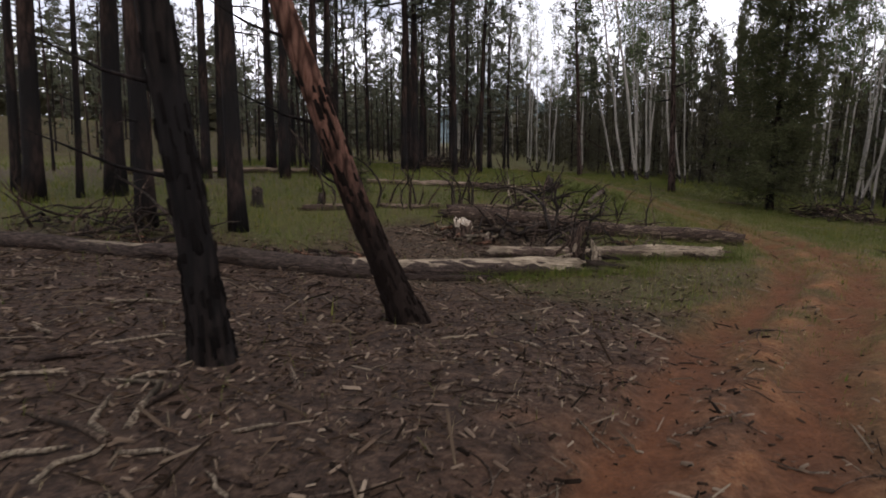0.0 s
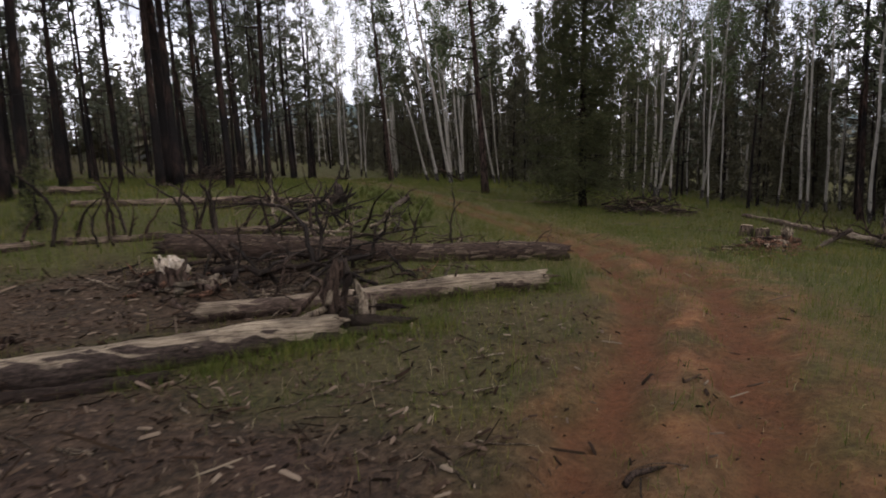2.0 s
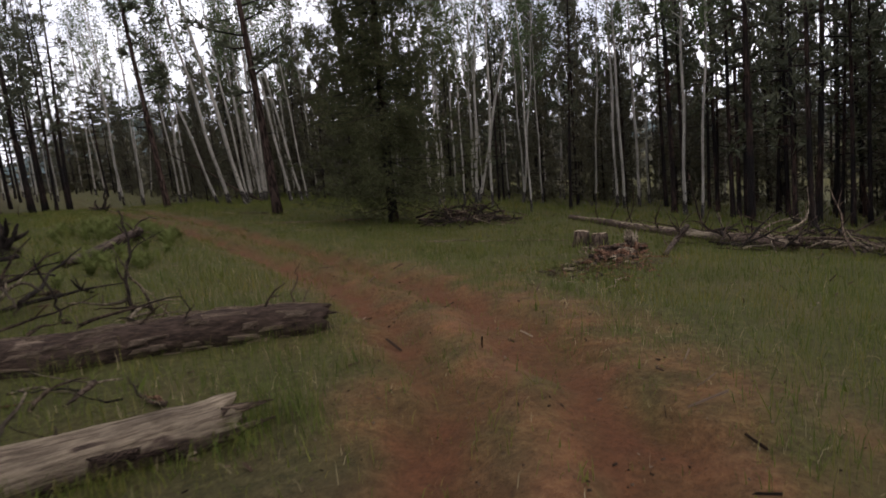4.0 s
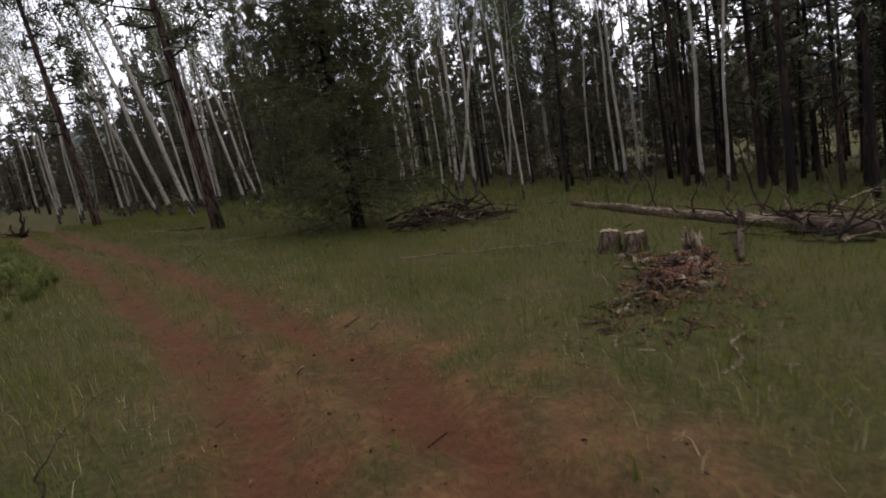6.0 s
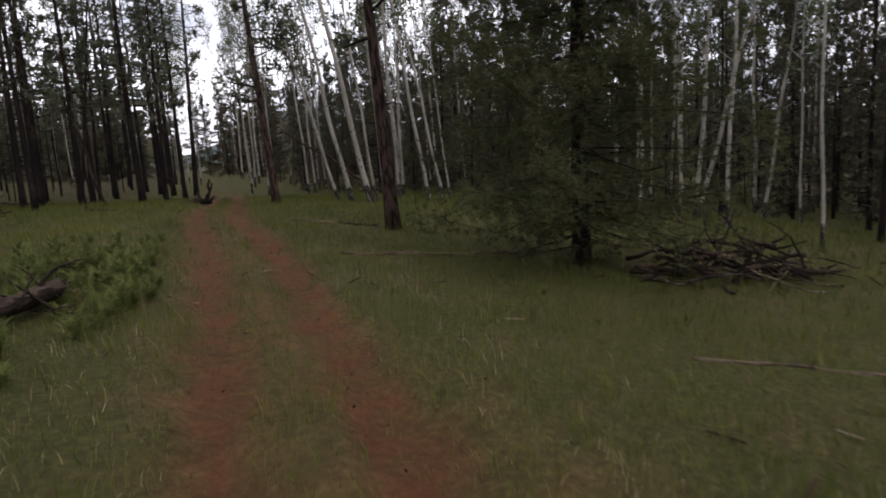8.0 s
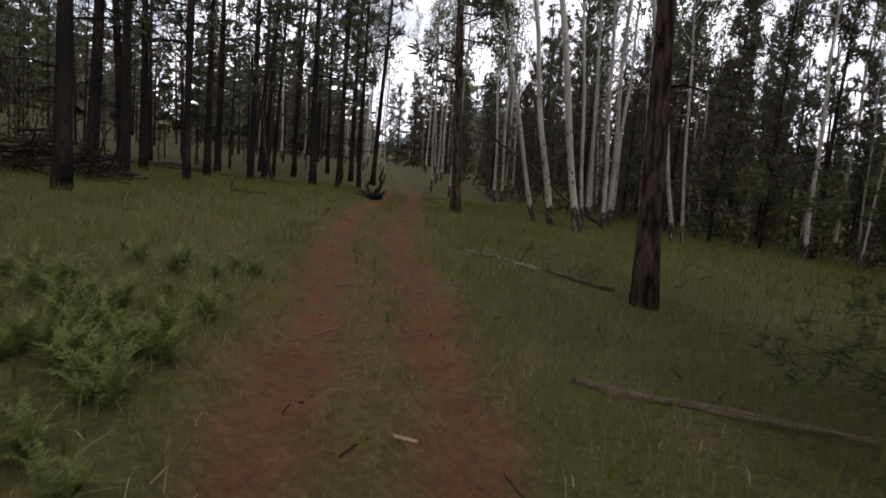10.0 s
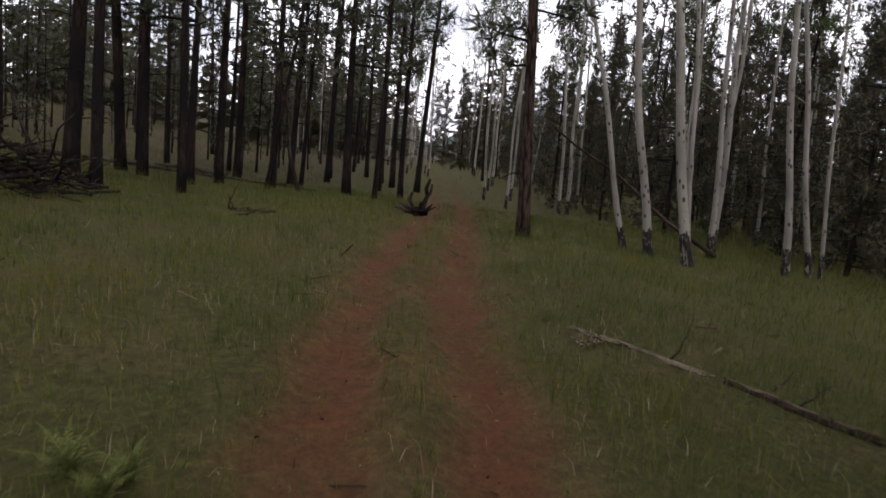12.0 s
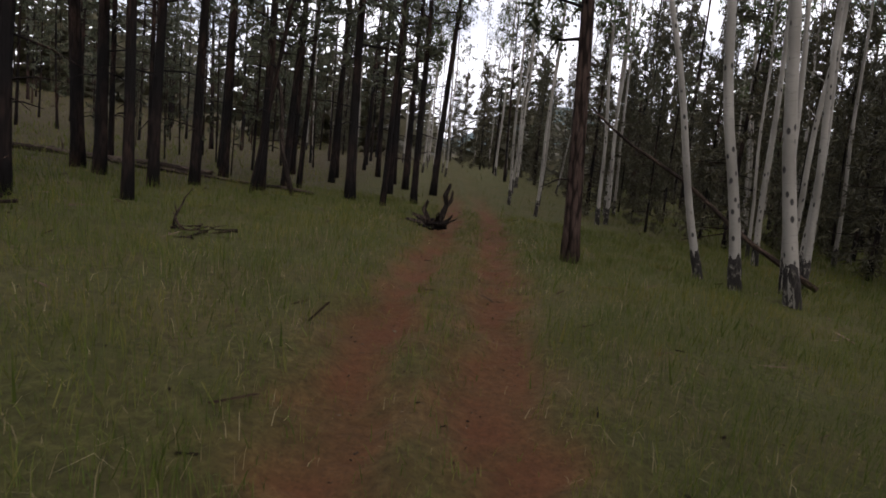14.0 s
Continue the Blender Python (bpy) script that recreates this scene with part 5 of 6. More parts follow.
def stump(x, y, r, h, mat, top, label, seed, jag=0.06, sides=16, tall=0.0):
    """A stump with root flare and a cut face; tall: height of the splinters that stand on a broken one."""
    rng = random.Random(seed)
    t = thing("tree_stump", Matrix.Translation((x, y, gz(x, y))), label, "stump", "stumps")
    pts = [(0, 0, -0.12), (0, 0, 0.03), (0.005, 0, h * 0.35), (0.01, 0, h * 0.7), (0.02, 0.01, h)]
    V, F = tube(pts, [r * 1.5, r * 1.25, r * 1.06, r, r * 0.97], sides, 0.13, rng, jag=jag)
    part_of("bark", mesh_of("stump_bark", V, F, MAT[mat]), t)
    V, F = tube([(0.02, 0.01, h - 0.08), (0.02, 0.01, h + 0.008)], [r * 0.9, r * 0.86], sides, 0.06, rng, jag=jag * 0.6)
    part_of("cut_face", mesh_of("stump_face", V, F, MAT[top]), t)
    if tall:
        V, F = tube([(0.02, 0.01, h - 0.06), (0.03, 0.0, h + 0.25 * tall), (0.0, 0.03, h + 0.5 * tall)], [r * 0.95, r * 0.75, r * 0.35], sides, 0.4, rng, jag=tall * 0.4)
        part_of("broken_top", mesh_of("stump_top", V, F, MAT[top], False), t)
    for k in range(int(tall * 60)):
        a, d = rng.uniform(0, 6.28), r * math.sqrt(rng.random()) * 0.85
        e = Vector((d * math.cos(a), d * math.sin(a), h - 0.05))
        tip = e + Vector((rng.gauss(0, 0.045), rng.gauss(0, 0.045), tall * rng.uniform(0.5, 1.1)))
        V, F = tube([e, e.lerp(tip, 0.6), tip], [r * 0.26, r * 0.2, r * 0.04], 5, 0.2, rng)
        part_of("splinter", mesh_of("stump_splinter", V, F, MAT[top]), t)
    return t


stump(13.7, 14.55, 0.165, 0.36, "grey_log", "cut_wood", "old brown stump with a flat pale cut top in the grass", 131, 0.02, 20)
stump(13.92, 14.22, 0.17, 0.29, "grey_log", "cut_wood", "lower brown stump grown against a taller one", 132, 0.025, 20)
stump(-0.05, 11.2, 0.2, 0.3, "loose_bark", "white_wood", "broken stump with a white splintered top", 133, 0.13, 15, 0.2)
stump(13.15, 12.8, 0.12, 0.28, "red_rot", "pale_log", "broken rotten stump with pale upright splinters", 136, 0.1, 14, 0.3)
stump(-5.11, 12.83, 0.13, 0.40, "charred_log", "charred_log", "black charred stump in the grass", 134, 0.12, 14, 0.1)
stump(-3.64, 13.49, 0.1, 0.3, "charred_log", "charred_log", "small black stump in the clearing", 135, 0.1)


def root_snag(x, y, size, label, seed, mat="charred_log", up=1.0, arms=8, tall=0.55):
    """An upturned root or snag: a thick gnarled upright heart with bent, splayed root arms."""
    rng = random.Random(seed)
    t = thing("root_snag", Matrix.Translation((x, y, gz(x, y))), label, "root snag", "root snags")
    P = [Vector((0, 0, -0.08 + (tall * size + 0.08) * k)) for k in (0, 0.2, 0.42, 0.62, 0.82, 1.0)]
    V, F = tube(P, [k * size for k in (0.22, 0.19, 0.155, 0.13, 0.11, 0.085)], 14, 0.26, rng, jag=0.09 * size)
    part_of("heart", mesh_of("snag_heart", V, F, MAT[mat]), t)
    for k in range(arms):
        a = 6.28 * k / arms + rng.uniform(-0.4, 0.4)
        e = rng.uniform(-0.25, 1.0) * up
        V, F = limb(P[1].lerp(P[3], rng.random()), (math.cos(a), math.sin(a), e), size * rng.uniform(0.35, 0.75), 0.07 * size * rng.uniform(0.7, 1.3), rng, 0.7)
        V = [Vector((v.x, v.y, max(v.z, -0.02))) for v in map(Vector, V)]
        part_of("root_arm", mesh_of("root_arm", V, F, MAT[mat]), t)
    return t


def forked_snag(x, y, label, seed):
    """A torn-out root lying on its side: a low knotted mass, two crooked prongs that stand up from it, short spikes all round."""
    rng = random.Random(seed)
    t = thing("root_snag", Matrix.Translation((x, y, gz(x, y))), label, "root snag", "root snags")
    P = [Vector(p) for p in ((-0.3, 0.05, 0.05), (-0.15, 0.0, 0.1), (0.02, -0.02, 0.13), (0.16, 0.0, 0.14), (0.28, 0.04, 0.1))]
    V, F = tube(P, [0.04, 0.08, 0.1, 0.11, 0.05], 14, 0.5, rng, jag=0.06)
    part_of("heart", mesh_of("snag_heart", V, F, MAT["burnt_bark"], False), t)
    for run, thick in ((((0.1, 0, 0.08), (0.2, 0.02, 0.3), (0.27, 0.0, 0.56), (0.23, -0.03, 0.74), (0.31, -0.02, 0.98)), 0.075),
                       (((-0.04, 0, 0.1), (-0.13, 0.03, 0.3), (-0.2, 0.02, 0.44), (-0.12, 0.0, 0.6)), 0.07),
                       (((0.25, 0.0, 0.5), (0.36, 0.04, 0.66), (0.37, 0.05, 0.84)), 0.045),
                       (((-0.1, 0.0, 0.2), (-0.3, 0.04, 0.26), (-0.42, 0.05, 0.3)), 0.06),
                       (((-0.05, 0.0, 0.12), (-0.3, -0.05, 0.16), (-0.52, -0.02, 0.2)), 0.06),
                       (((0.1, -0.05, 0.12), (0.3, -0.1, 0.2), (0.4, -0.1, 0.34)), 0.055)):
        V, F = tube([Vector(p) for p in run], [thick * (1 - 0.6 * k / (len(run) - 1)) for k in range(len(run))], 9, 0.5, rng, jag=0.05)
        part_of("prong", mesh_of("snag_prong", V, F, MAT["charred_log"], False), t)
    for k in range(26):
        a = rng.uniform(0, 6.28)
        V, F = limb(P[1].lerp(P[3], rng.random()), (math.cos(a), math.sin(a) * 0.7, rng.uniform(0.0, 0.9)), rng.uniform(0.18, 0.5), rng.uniform(0.014, 0.045), rng, 0.6)
        part_of("root_arm", mesh_of("root_arm", [Vector((v.x, v.y, max(v.z, -0.02))) for v in map(Vector, V)], F, MAT[rng.choice(("branch", "charred_log"))]), t)
    return t


def root_horn(x, y, label, seed):
    """The torn root end of a log: a stout curved horn of dark wood, sweeping roots and pale split blades beside it."""
    rng = random.Random(seed)
    t = thing("root_snag", Matrix.Translation((x, y, gz(x, y))), label, "root snag", "root snags")

    def sweep(name, run, rad, mat, sides=12, rough=0.22):
        pts = [Vector(p) for p in run]
        for _ in range(2):
            pts = [pts[0]] + [q for a, b in zip(pts, pts[1:]) for q in (a.lerp(b, 0.25), a.lerp(b, 0.75))] + [pts[-1]]
        n = len(pts) - 1
        rr = [rad[0] + (rad[1] - rad[0]) * k / n for k in range(n + 1)]
        V, F = tube(pts, rr, sides, rough, rng, jag=0.04)
        part_of(name, mesh_of("root_wood", V, F, MAT[mat], name in ("heart", "root_arm")), t)

    sweep("heart", [(0.02, 0.05, -0.1), (-0.02, 0.0, 0.2), (-0.1, 0.0, 0.42), (-0.04, 0.0, 0.62), (0.04, 0.0, 0.82)], (0.15, 0.06), "branch", 16, 0.3)
    sweep("root_arm", [(-0.55, -0.05, 0.12), (-0.35, -0.1, 0.26), (-0.12, -0.1, 0.32), (-0.06, -0.04, 0.6)], (0.035, 0.04), "pale_log")
    sweep("root_arm", [(-0.5, 0.1, 0.2), (-0.25, 0.12, 0.42), (-0.1, 0.08, 0.62)], (0.03, 0.02), "branch")
    sweep("root_arm", [(0.0, -0.1, 0.3), (0.06, -0.15, 0.1), (0.0, -0.2, -0.05)], (0.07, 0.04), "branch")
    sweep("root_arm", [(0.05, 0.0, 0.3), (0.1, 0.0, 0.52), (0.16, 0.02, 0.66)], (0.05, 0.015), "branch")
    sweep("root_arm", [(-0.05, 0.0, 0.4), (-0.16, 0.02, 0.6), (-0.3, 0.05, 0.68)], (0.04, 0.015), "grey_log")
    sweep("split_blade", [(0.3, 0.0, 0.08), (0.27, 0.0, 0.22), (0.28, 0.02, 0.4), (0.2, 0.03, 0.56)], (0.085, 0.03), "pale_log")
    sweep("split_blade", [(0.36, 0.05, 0.12), (0.42, 0.06, 0.26), (0.4, 0.07, 0.36)], (0.05, 0.015), "pale_log")
    sweep("split_slab", [(0.05, -0.12, 0.16), (0.4, -0.2, 0.15), (0.85, -0.22, 0.1)], (0.065, 0.03), "grey_log", 9, 0.55)
    sweep("split_slab", [(0.05, -0.2, 0.05), (0.35, -0.3, 0.05), (0.62, -0.42, 0.02)], (0.07, 0.04), "grey_log", 9, 0.55)
    sweep("split_slab", [(0.2, 0.1, 0.24), (0.5, 0.05, 0.24), (0.75, 0.02, 0.2)], (0.05, 0.02), "branch", 8, 0.5)
    for k in range(14):
        a = rng.uniform(0, 6.28)
        V, F = limb((rng.uniform(-0.1, 0.2), rng.uniform(-0.15, 0.1), rng.uniform(0.1, 0.5)), (math.cos(a), math.sin(a), rng.uniform(-0.3, 0.7)), rng.uniform(0.15, 0.4), rng.uniform(0.01, 0.025), rng, 0.7)
        part_of("rootlet", mesh_of("rootlet", [Vector((v.x, v.y, max(v.z, -0.02))) for v in map(Vector, V)], F, MAT[rng.choice(("branch", "charred_log", "grey_log"))]), t)
    return t


root_horn(1.98, 8.75, "gnarled upturned root with pale split blades beside a log", 141)
root_snag(3.30, 18.45, 1.15, "dark upturned root plate at the end of a fallen stem", 142, "charred_log", 0.7, 9)
forked_snag(5.98, 37.25, "dark forked root snag standing beside the track", 143)
root_snag(2.31, 10.63, 0.7, "blackened root lying among broken branches", 144, "charred_log", 0.6, 8)


def rotten_trunk(a, b, n, wide, label, seed, mats, top=0.22, stout=1.0):
    """The remains of a trunk that has rotted where it fell: split blocks and slabs heaped along its line, thinning out at its ends."""
    rng = random.Random(seed)
    t = thing("rotten_trunk", Matrix.Translation((*a, gz(*a))), label, "rotten wood", "fallen logs")
    A, B = Vector((*a, 0)), Vector((*b, 0))
    ax = (B - A).normalized()
    sd = Vector((-ax.y, ax.x, 0))
    for k in range(n):
        u = rng.betavariate(1.4, 1.6)
        off = rng.gauss(0, 0.42) * wide
        c = A.lerp(B, u) + sd * off
        high = top * math.exp(-(off / (0.5 * wide)) ** 2) * rng.uniform(0.0, 1.0) * (1 - 0.6 * u)
        ang = rng.gauss(0, 0.55) + (1.57 if rng.random() < 0.22 else 0)
        d = (ax * math.cos(ang) + sd * math.sin(ang) + Vector((0, 0, rng.gauss(0, 0.16)))).normalized()
        L, w = rng.uniform(0.12, 0.6) * (1 - 0.45 * u), rng.uniform(0.018, 0.07) * (1 - 0.5 * u) * stout
        c.z = gz(c.x, c.y) + high + 0.6 * w
        o = Vector((*a, gz(*a)))
        p, q = c - d * L / 2 - o, c + d * L / 2 - o
        m = [p.lerp(q, j / 4) + Vector((rng.gauss(0, 0.01), rng.gauss(0, 0.01), rng.gauss(0, 0.008))) for j in range(5)]
        V, F = tube(m, [w * f for f in (0.55, 1.0, 1.05, 0.9, 0.4)], 7, 0.35, rng, jag=0.02)
        part_of("split_block", mesh_of("split_block", V, F, MAT[rng.choice(mats)], False), t)
    return t


rotten_trunk((13.4, 12.9), (10.9, 12.1), 190, 0.42, "rotten red-brown trunk fallen to pieces in the grass", 145, ("red_rot", "red_rot", "red_rot", "grey_log", "pale_log", "loose_bark"), 0.34, 0.75)
rotten_trunk((13.4, 14.0), (12.3, 12.8), 30, 0.45, "pale split wood scraps strewn beside a stump", 146, ("pale_log", "grey_log", "red_rot"), 0.06, 0.6)
rotten_trunk((11.3, 12.35), (9.7, 11.6), 70, 0.6, "pale splinters and bark strewn beside the track", 149, ("pale_log", "grey_log", "red_rot", "branch"), 0.02, 0.33)
rotten_trunk((0.6, 10.5), (-0.5, 12.0), 46, 0.7, "red-brown bark and pale splinters round a broken stump", 147, ("red_rot", "pale_log", "loose_bark", "grey_log"), 0.18)
rotten_trunk((-1.0, 9.0), (-4.4, 8.9), 70, 0.6, "strips of loose bark heaped behind a pale log", 148, ("loose_bark", "loose_bark", "branch", "grey_log", "red_rot"), 0.12)


def brush_pile(x, y, rx, ry, h, n, label, seed, mats=("branch", "grey_log", "charred_log"), long=1.0, turn=0.0, thick=0.02, rise=0.12):
    """A heap of crossed, crooked dead branches, each a piece of its own; rise: the share that arches up out of it."""
    rng = random.Random(seed)
    t = thing("brush_pile", Matrix.Translation((x, y, gz(x, y))) @ pose(0, 0, 0, 0, 0, turn), label, "brush pile", "heaps of dead branches")
    tw = Matrix.Rotation(radians(turn), 3, "Z")
    for k in range(n):
        a, d = rng.uniform(0, 6.28), math.sqrt(rng.random())
        cx, cy = rx * d * math.cos(a), ry * d * math.sin(a)
        w = tw @ Vector((cx, cy, 0))
        base = gz(x + w.x, y + w.y) - gz(x, y)
        b = rng.uniform(0, 6.28)
        L = long * rng.uniform(0.35, 1.15)
        r = thick * rng.uniform(0.5, 1.4)
        if rng.random() < rise:
            c = Vector((cx, cy, base + 0.02))
            e = rng.uniform(0.7, 2.2)
        else:
            c = Vector((cx, cy, base + h * (1 - d * d) * rng.uniform(0.0, 0.85) + 0.02)) - Vector((math.cos(b), math.sin(b), 0)) * L * 0.5
            e = rng.uniform(-0.12, 0.28)
        V, F = limb(c, (math.cos(b), math.sin(b), e), L, r, rng, rng.choice((0.25, 0.5, 0.9)), 6)
        low = base + 0.5 * r
        V = [Vector((v.x, v.y, v.z if v.z > low else low - 0.25 * (low - v.z))) for v in map(Vector, V)]
        part_of("dead_branch", mesh_of("dead_branch", V, F, MAT[rng.choice(mats)]), t)
    return t


brush_pile(1.9, 11.6, 1.7, 0.9, 0.5, 40, "tangled heap of dead dark branches round fallen logs", 151, ("branch", "charred_log", "charred_log"), 1.5, thick=0.034, rise=0.2)
brush_pile(2.6, 14.2, 1.9, 0.9, 0.5, 36, "heap of dark broken branches behind a thick log", 152, ("branch", "charred_log", "charred_log", "pale_log"), 1.5, thick=0.03, rise=0.2)
brush_pile(2.0, 17.1, 1.7, 0.8, 0.5, 28, "dark broken limbs beside an upturned root", 162, ("branch", "charred_log"), 1.6, thick=0.03, rise=0.2)
brush_pile(-6.76, 9.40, 1.8, 0.9, 0.6, 60, "heap of dark slash beside the pines", 153, ("branch", "charred_log", "grey_log"), 1.7, thick=0.028)
brush_pile(15.0, 20.2, 1.7, 0.7, 0.75, 100, "low stack of grey dead wood beside the spruce", 154, ("pale_log", "grey_log", "branch", "charred_log", "branch"), 1.4, -6, 0.036, 0.08)
brush_pile(16.9, 11.6, 1.4, 2.2, 0.6, 80, "dense heap of dead limbs round fallen trunks", 156, ("branch", "charred_log", "grey_log", "pale_log"), 1.6, thick=0.028, rise=0.2)
brush_pile(-0.4, 31.2, 1.6, 1.6, 1.2, 150, "high dark heap of slash at the wood's edge", 157, ("branch", "charred_log"), 1.5, thick=0.032, rise=0.12)
brush_pile(5.5, 20.0, 0.5, 0.5, 0.3, 16, "few dead forked twigs in tall grass", 158, ("branch", "grey_log"), 0.7)
brush_pile(8.83, 27.84, 0.4, 0.3, 0.06, 10, "small scatter of straw-coloured sticks and bark beside the track", 163, ("pale_log", "grey_log"), 0.35, 20, 0.011, 0.1)
brush_pile(3.40, 32.26, 0.5, 0.6, 0.1, 12, "low scatter of dead twigs in the grass", 159, ("branch",), 0.6)
brush_pile(4.42, 12.51, 1.0, 0.6, 0.35, 18, "bleached dead limbs beside a thick log", 160, ("pale_log", "branch"), 1.0)
brush_pile(1.42, 9.91, 0.8, 0.5, 0.3, 20, "splintered bark and wood behind a pale log", 161, ("pale_log", "grey_log"), 0.7)


for x, y, rx, ry, n, seed in [(-2.35, 8.47, 1.7, 0.45, 34, 164), (-0.39, 11.54, 1.3, 0.6, 34, 165), (3.58, 10.49, 1.1, 0.5, 24, 166), (-5.23, 8.60, 1.5, 0.5, 32, 167), (1.31, 13.16, 1.6, 0.5, 26, 168)]:
    brush_pile(x, y, rx, ry, 0.14, n, "loose broken sticks and bark strips round fallen logs", seed, ("pale_log", "grey_log", "branch", "charred_log", "red_rot"), 0.75, 0, 0.02, 0.08)


def dead_limb(run, thick, mat, label, seed, twigs=5, tip="branch"):
    """A long crooked dead limb through the points of run (x, y, height over the ground there), with forked twigs along it."""
    rng = random.Random(seed)
    x0, y0, _ = run[0]
    o = Vector((x0, y0, gz(x0, y0)))
    t = thing("dead_limb", Matrix.Translation(o), label, "dead branch", "dead limbs of the clearing")
    pts = [Vector((x, y, gz(x, y) + h)) - o for x, y, h in run]
    for _ in range(2):
        pts = [pts[0]] + [q + Vector((rng.gauss(0, 0.012), rng.gauss(0, 0.012), rng.gauss(0, 0.012))) for a, b in zip(pts, pts[1:]) for q in (a.lerp(b, 0.25), a.lerp(b, 0.75))] + [pts[-1]]
    n = len(pts) - 1
    rad = [thick * (1 - 0.75 * k / n) for k in range(n + 1)]
    V, F = tube(pts, rad, 8, 0.2, rng, jag=0.02)
    part_of("limb", mesh_of("limb_wood", V, F, MAT[mat]), t)
    for k in range(twigs):
        i = rng.randint(n // 4, n)
        d = (pts[i] - pts[i - 1]).normalized() + Vector((rng.gauss(0, 0.6), rng.gauss(0, 0.6), rng.uniform(0.0, 0.9)))
        V, F = limb(pts[i], d, rng.uniform(0.2, 0.55), rad[i] * rng.uniform(0.4, 0.7), rng, 0.8, 6)
        part_of("twig", mesh_of("limb_twig", V, F, MAT[rng.choice((mat, tip))]), t)
    return t


CROOKED = [([(1.9, 10.9, 0.0), (1.95, 11.6, 0.55), (1.7, 12.3, 0.85), (1.1, 12.7, 0.95), (0.5, 12.9, 0.8)], 0.05, "charred_log"),
         ([(1.2, 13.6, 0.1), (1.7, 13.5, 0.5), (2.3, 13.6, 0.68), (2.65, 13.8, 1.05), (2.8, 14.0, 1.35)], 0.05, "charred_log"),
         ([(2.5, 13.4, 0.15), (1.9, 13.2, 0.5), (1.4, 13.4, 0.75), (1.0, 13.5, 0.72)], 0.032, "pale_log"),
         ([(0.5, 11.5, 0.1), (0.9, 11.2, 0.2), (1.3, 10.7, 0.25), (1.8, 10.6, 0.38), (2.1, 10.7, 0.3)], 0.07, "branch"),
         ([(0.75, 11.6, 0.45), (1.0, 11.1, 0.36), (1.25, 10.8, 0.12)], 0.04, "charred_log"),
         ([(1.3, 10.3, 0.02), (1.5, 10.5, 0.35), (1.55, 10.6, 0.55)], 0.03, "branch"),
         ([(1.9, 11.0, 0.02), (2.1, 11.2, 0.6), (2.0, 11.3, 1.0), (2.15, 11.3, 1.4)], 0.042, "charred_log"),
         ([(2.3, 12.0, 0.3), (2.8, 11.8, 0.45), (3.3, 11.7, 0.4), (3.6, 11.5, 0.2)], 0.03, "grey_log"),
         ([(2.6, 13.9, 0.1), (3.2, 14.0, 0.35), (3.7, 14.1, 0.4)], 0.035, "pale_log"),
         ([(3.2, 13.4, 0.3), (3.6, 13.2, 0.5), (3.75, 13.0, 0.25)], 0.03, "pale_log"),
         ([(3.4, 13.6, 0.1), (3.8, 13.5, 0.5), (4.0, 13.3, 0.3)], 0.026, "pale_log"),
         ([(4.75, 13.0, 0.0), (4.72, 12.95, 0.5), (4.85, 13.0, 0.85), (4.78, 13.0, 1.2)], 0.026, "charred_log"),
         ([(4.1, 13.2, 0.0), (4.0, 13.2, 0.4), (3.95, 13.2, 0.75)], 0.02, "charred_log"),
         ([(5.95, 11.3, 0.1), (6.05, 11.4, 0.4), (6.15, 11.5, 0.6)], 0.012, "branch"),
         ([(-1.2, 14.2, 0.0), (-1.25, 14.3, 0.5), (-1.5, 14.4, 0.9), (-1.8, 14.5, 1.0)], 0.035, "charred_log"),
         ([(0.0, 14.4, 0.0), (0.05, 14.5, 0.55), (-0.3, 14.6, 0.9), (-0.6, 14.6, 0.95)], 0.035, "charred_log"),
         ([(0.3, 14.5, 0.0), (0.28, 14.5, 0.7), (0.4, 14.6, 1.3)], 0.04, "charred_log"),
         ([(-5.2, 8.9, 0.1), (-5.6, 9.1, 0.45), (-6.0, 9.3, 0.75), (-6.7, 9.6, 1.0)], 0.05, "charred_log"),
         ([(-4.4, 8.3, 0.05), (-4.8, 8.6, 0.35), (-5.4, 9.0, 0.5), (-6.3, 9.3, 0.45)], 0.05, "branch"),
         ([(-5.0, 9.2, 0.0), (-5.0, 9.25, 0.5), (-4.9, 9.3, 0.8)], 0.035, "branch")]
rib = random.Random(19)
for k in range(8):
    x = -3.7 + 0.62 * k + rib.uniform(-0.4, 0.4)
    y, h, lean = 13.35 + 0.27 * (x + 2.5) + rib.uniform(-0.1, 0.25), rib.uniform(0.55, 1.45), rib.uniform(-0.7, 0.4)
    CROOKED.append(([(x, y, 0.0), (x - 0.2 * lean, y, 0.45 * h), (x + 0.3 * lean, y + 0.05, 0.8 * h), (x + lean, y + 0.1, h)], rib.uniform(0.022, 0.048), rib.choice(("charred_log", "charred_log", "branch"))))
for k, (run, thick, mt) in enumerate(CROOKED):
    dead_limb(run, thick, mt, "bleached crooked dead limb among fallen logs" if mt == "pale_log" else "dark crooked dead limb arching over fallen logs", 400 + k, 2 if thick < 0.03 else 6, "pale_log" if mt in ("pale_log", "grey_log") else "branch")


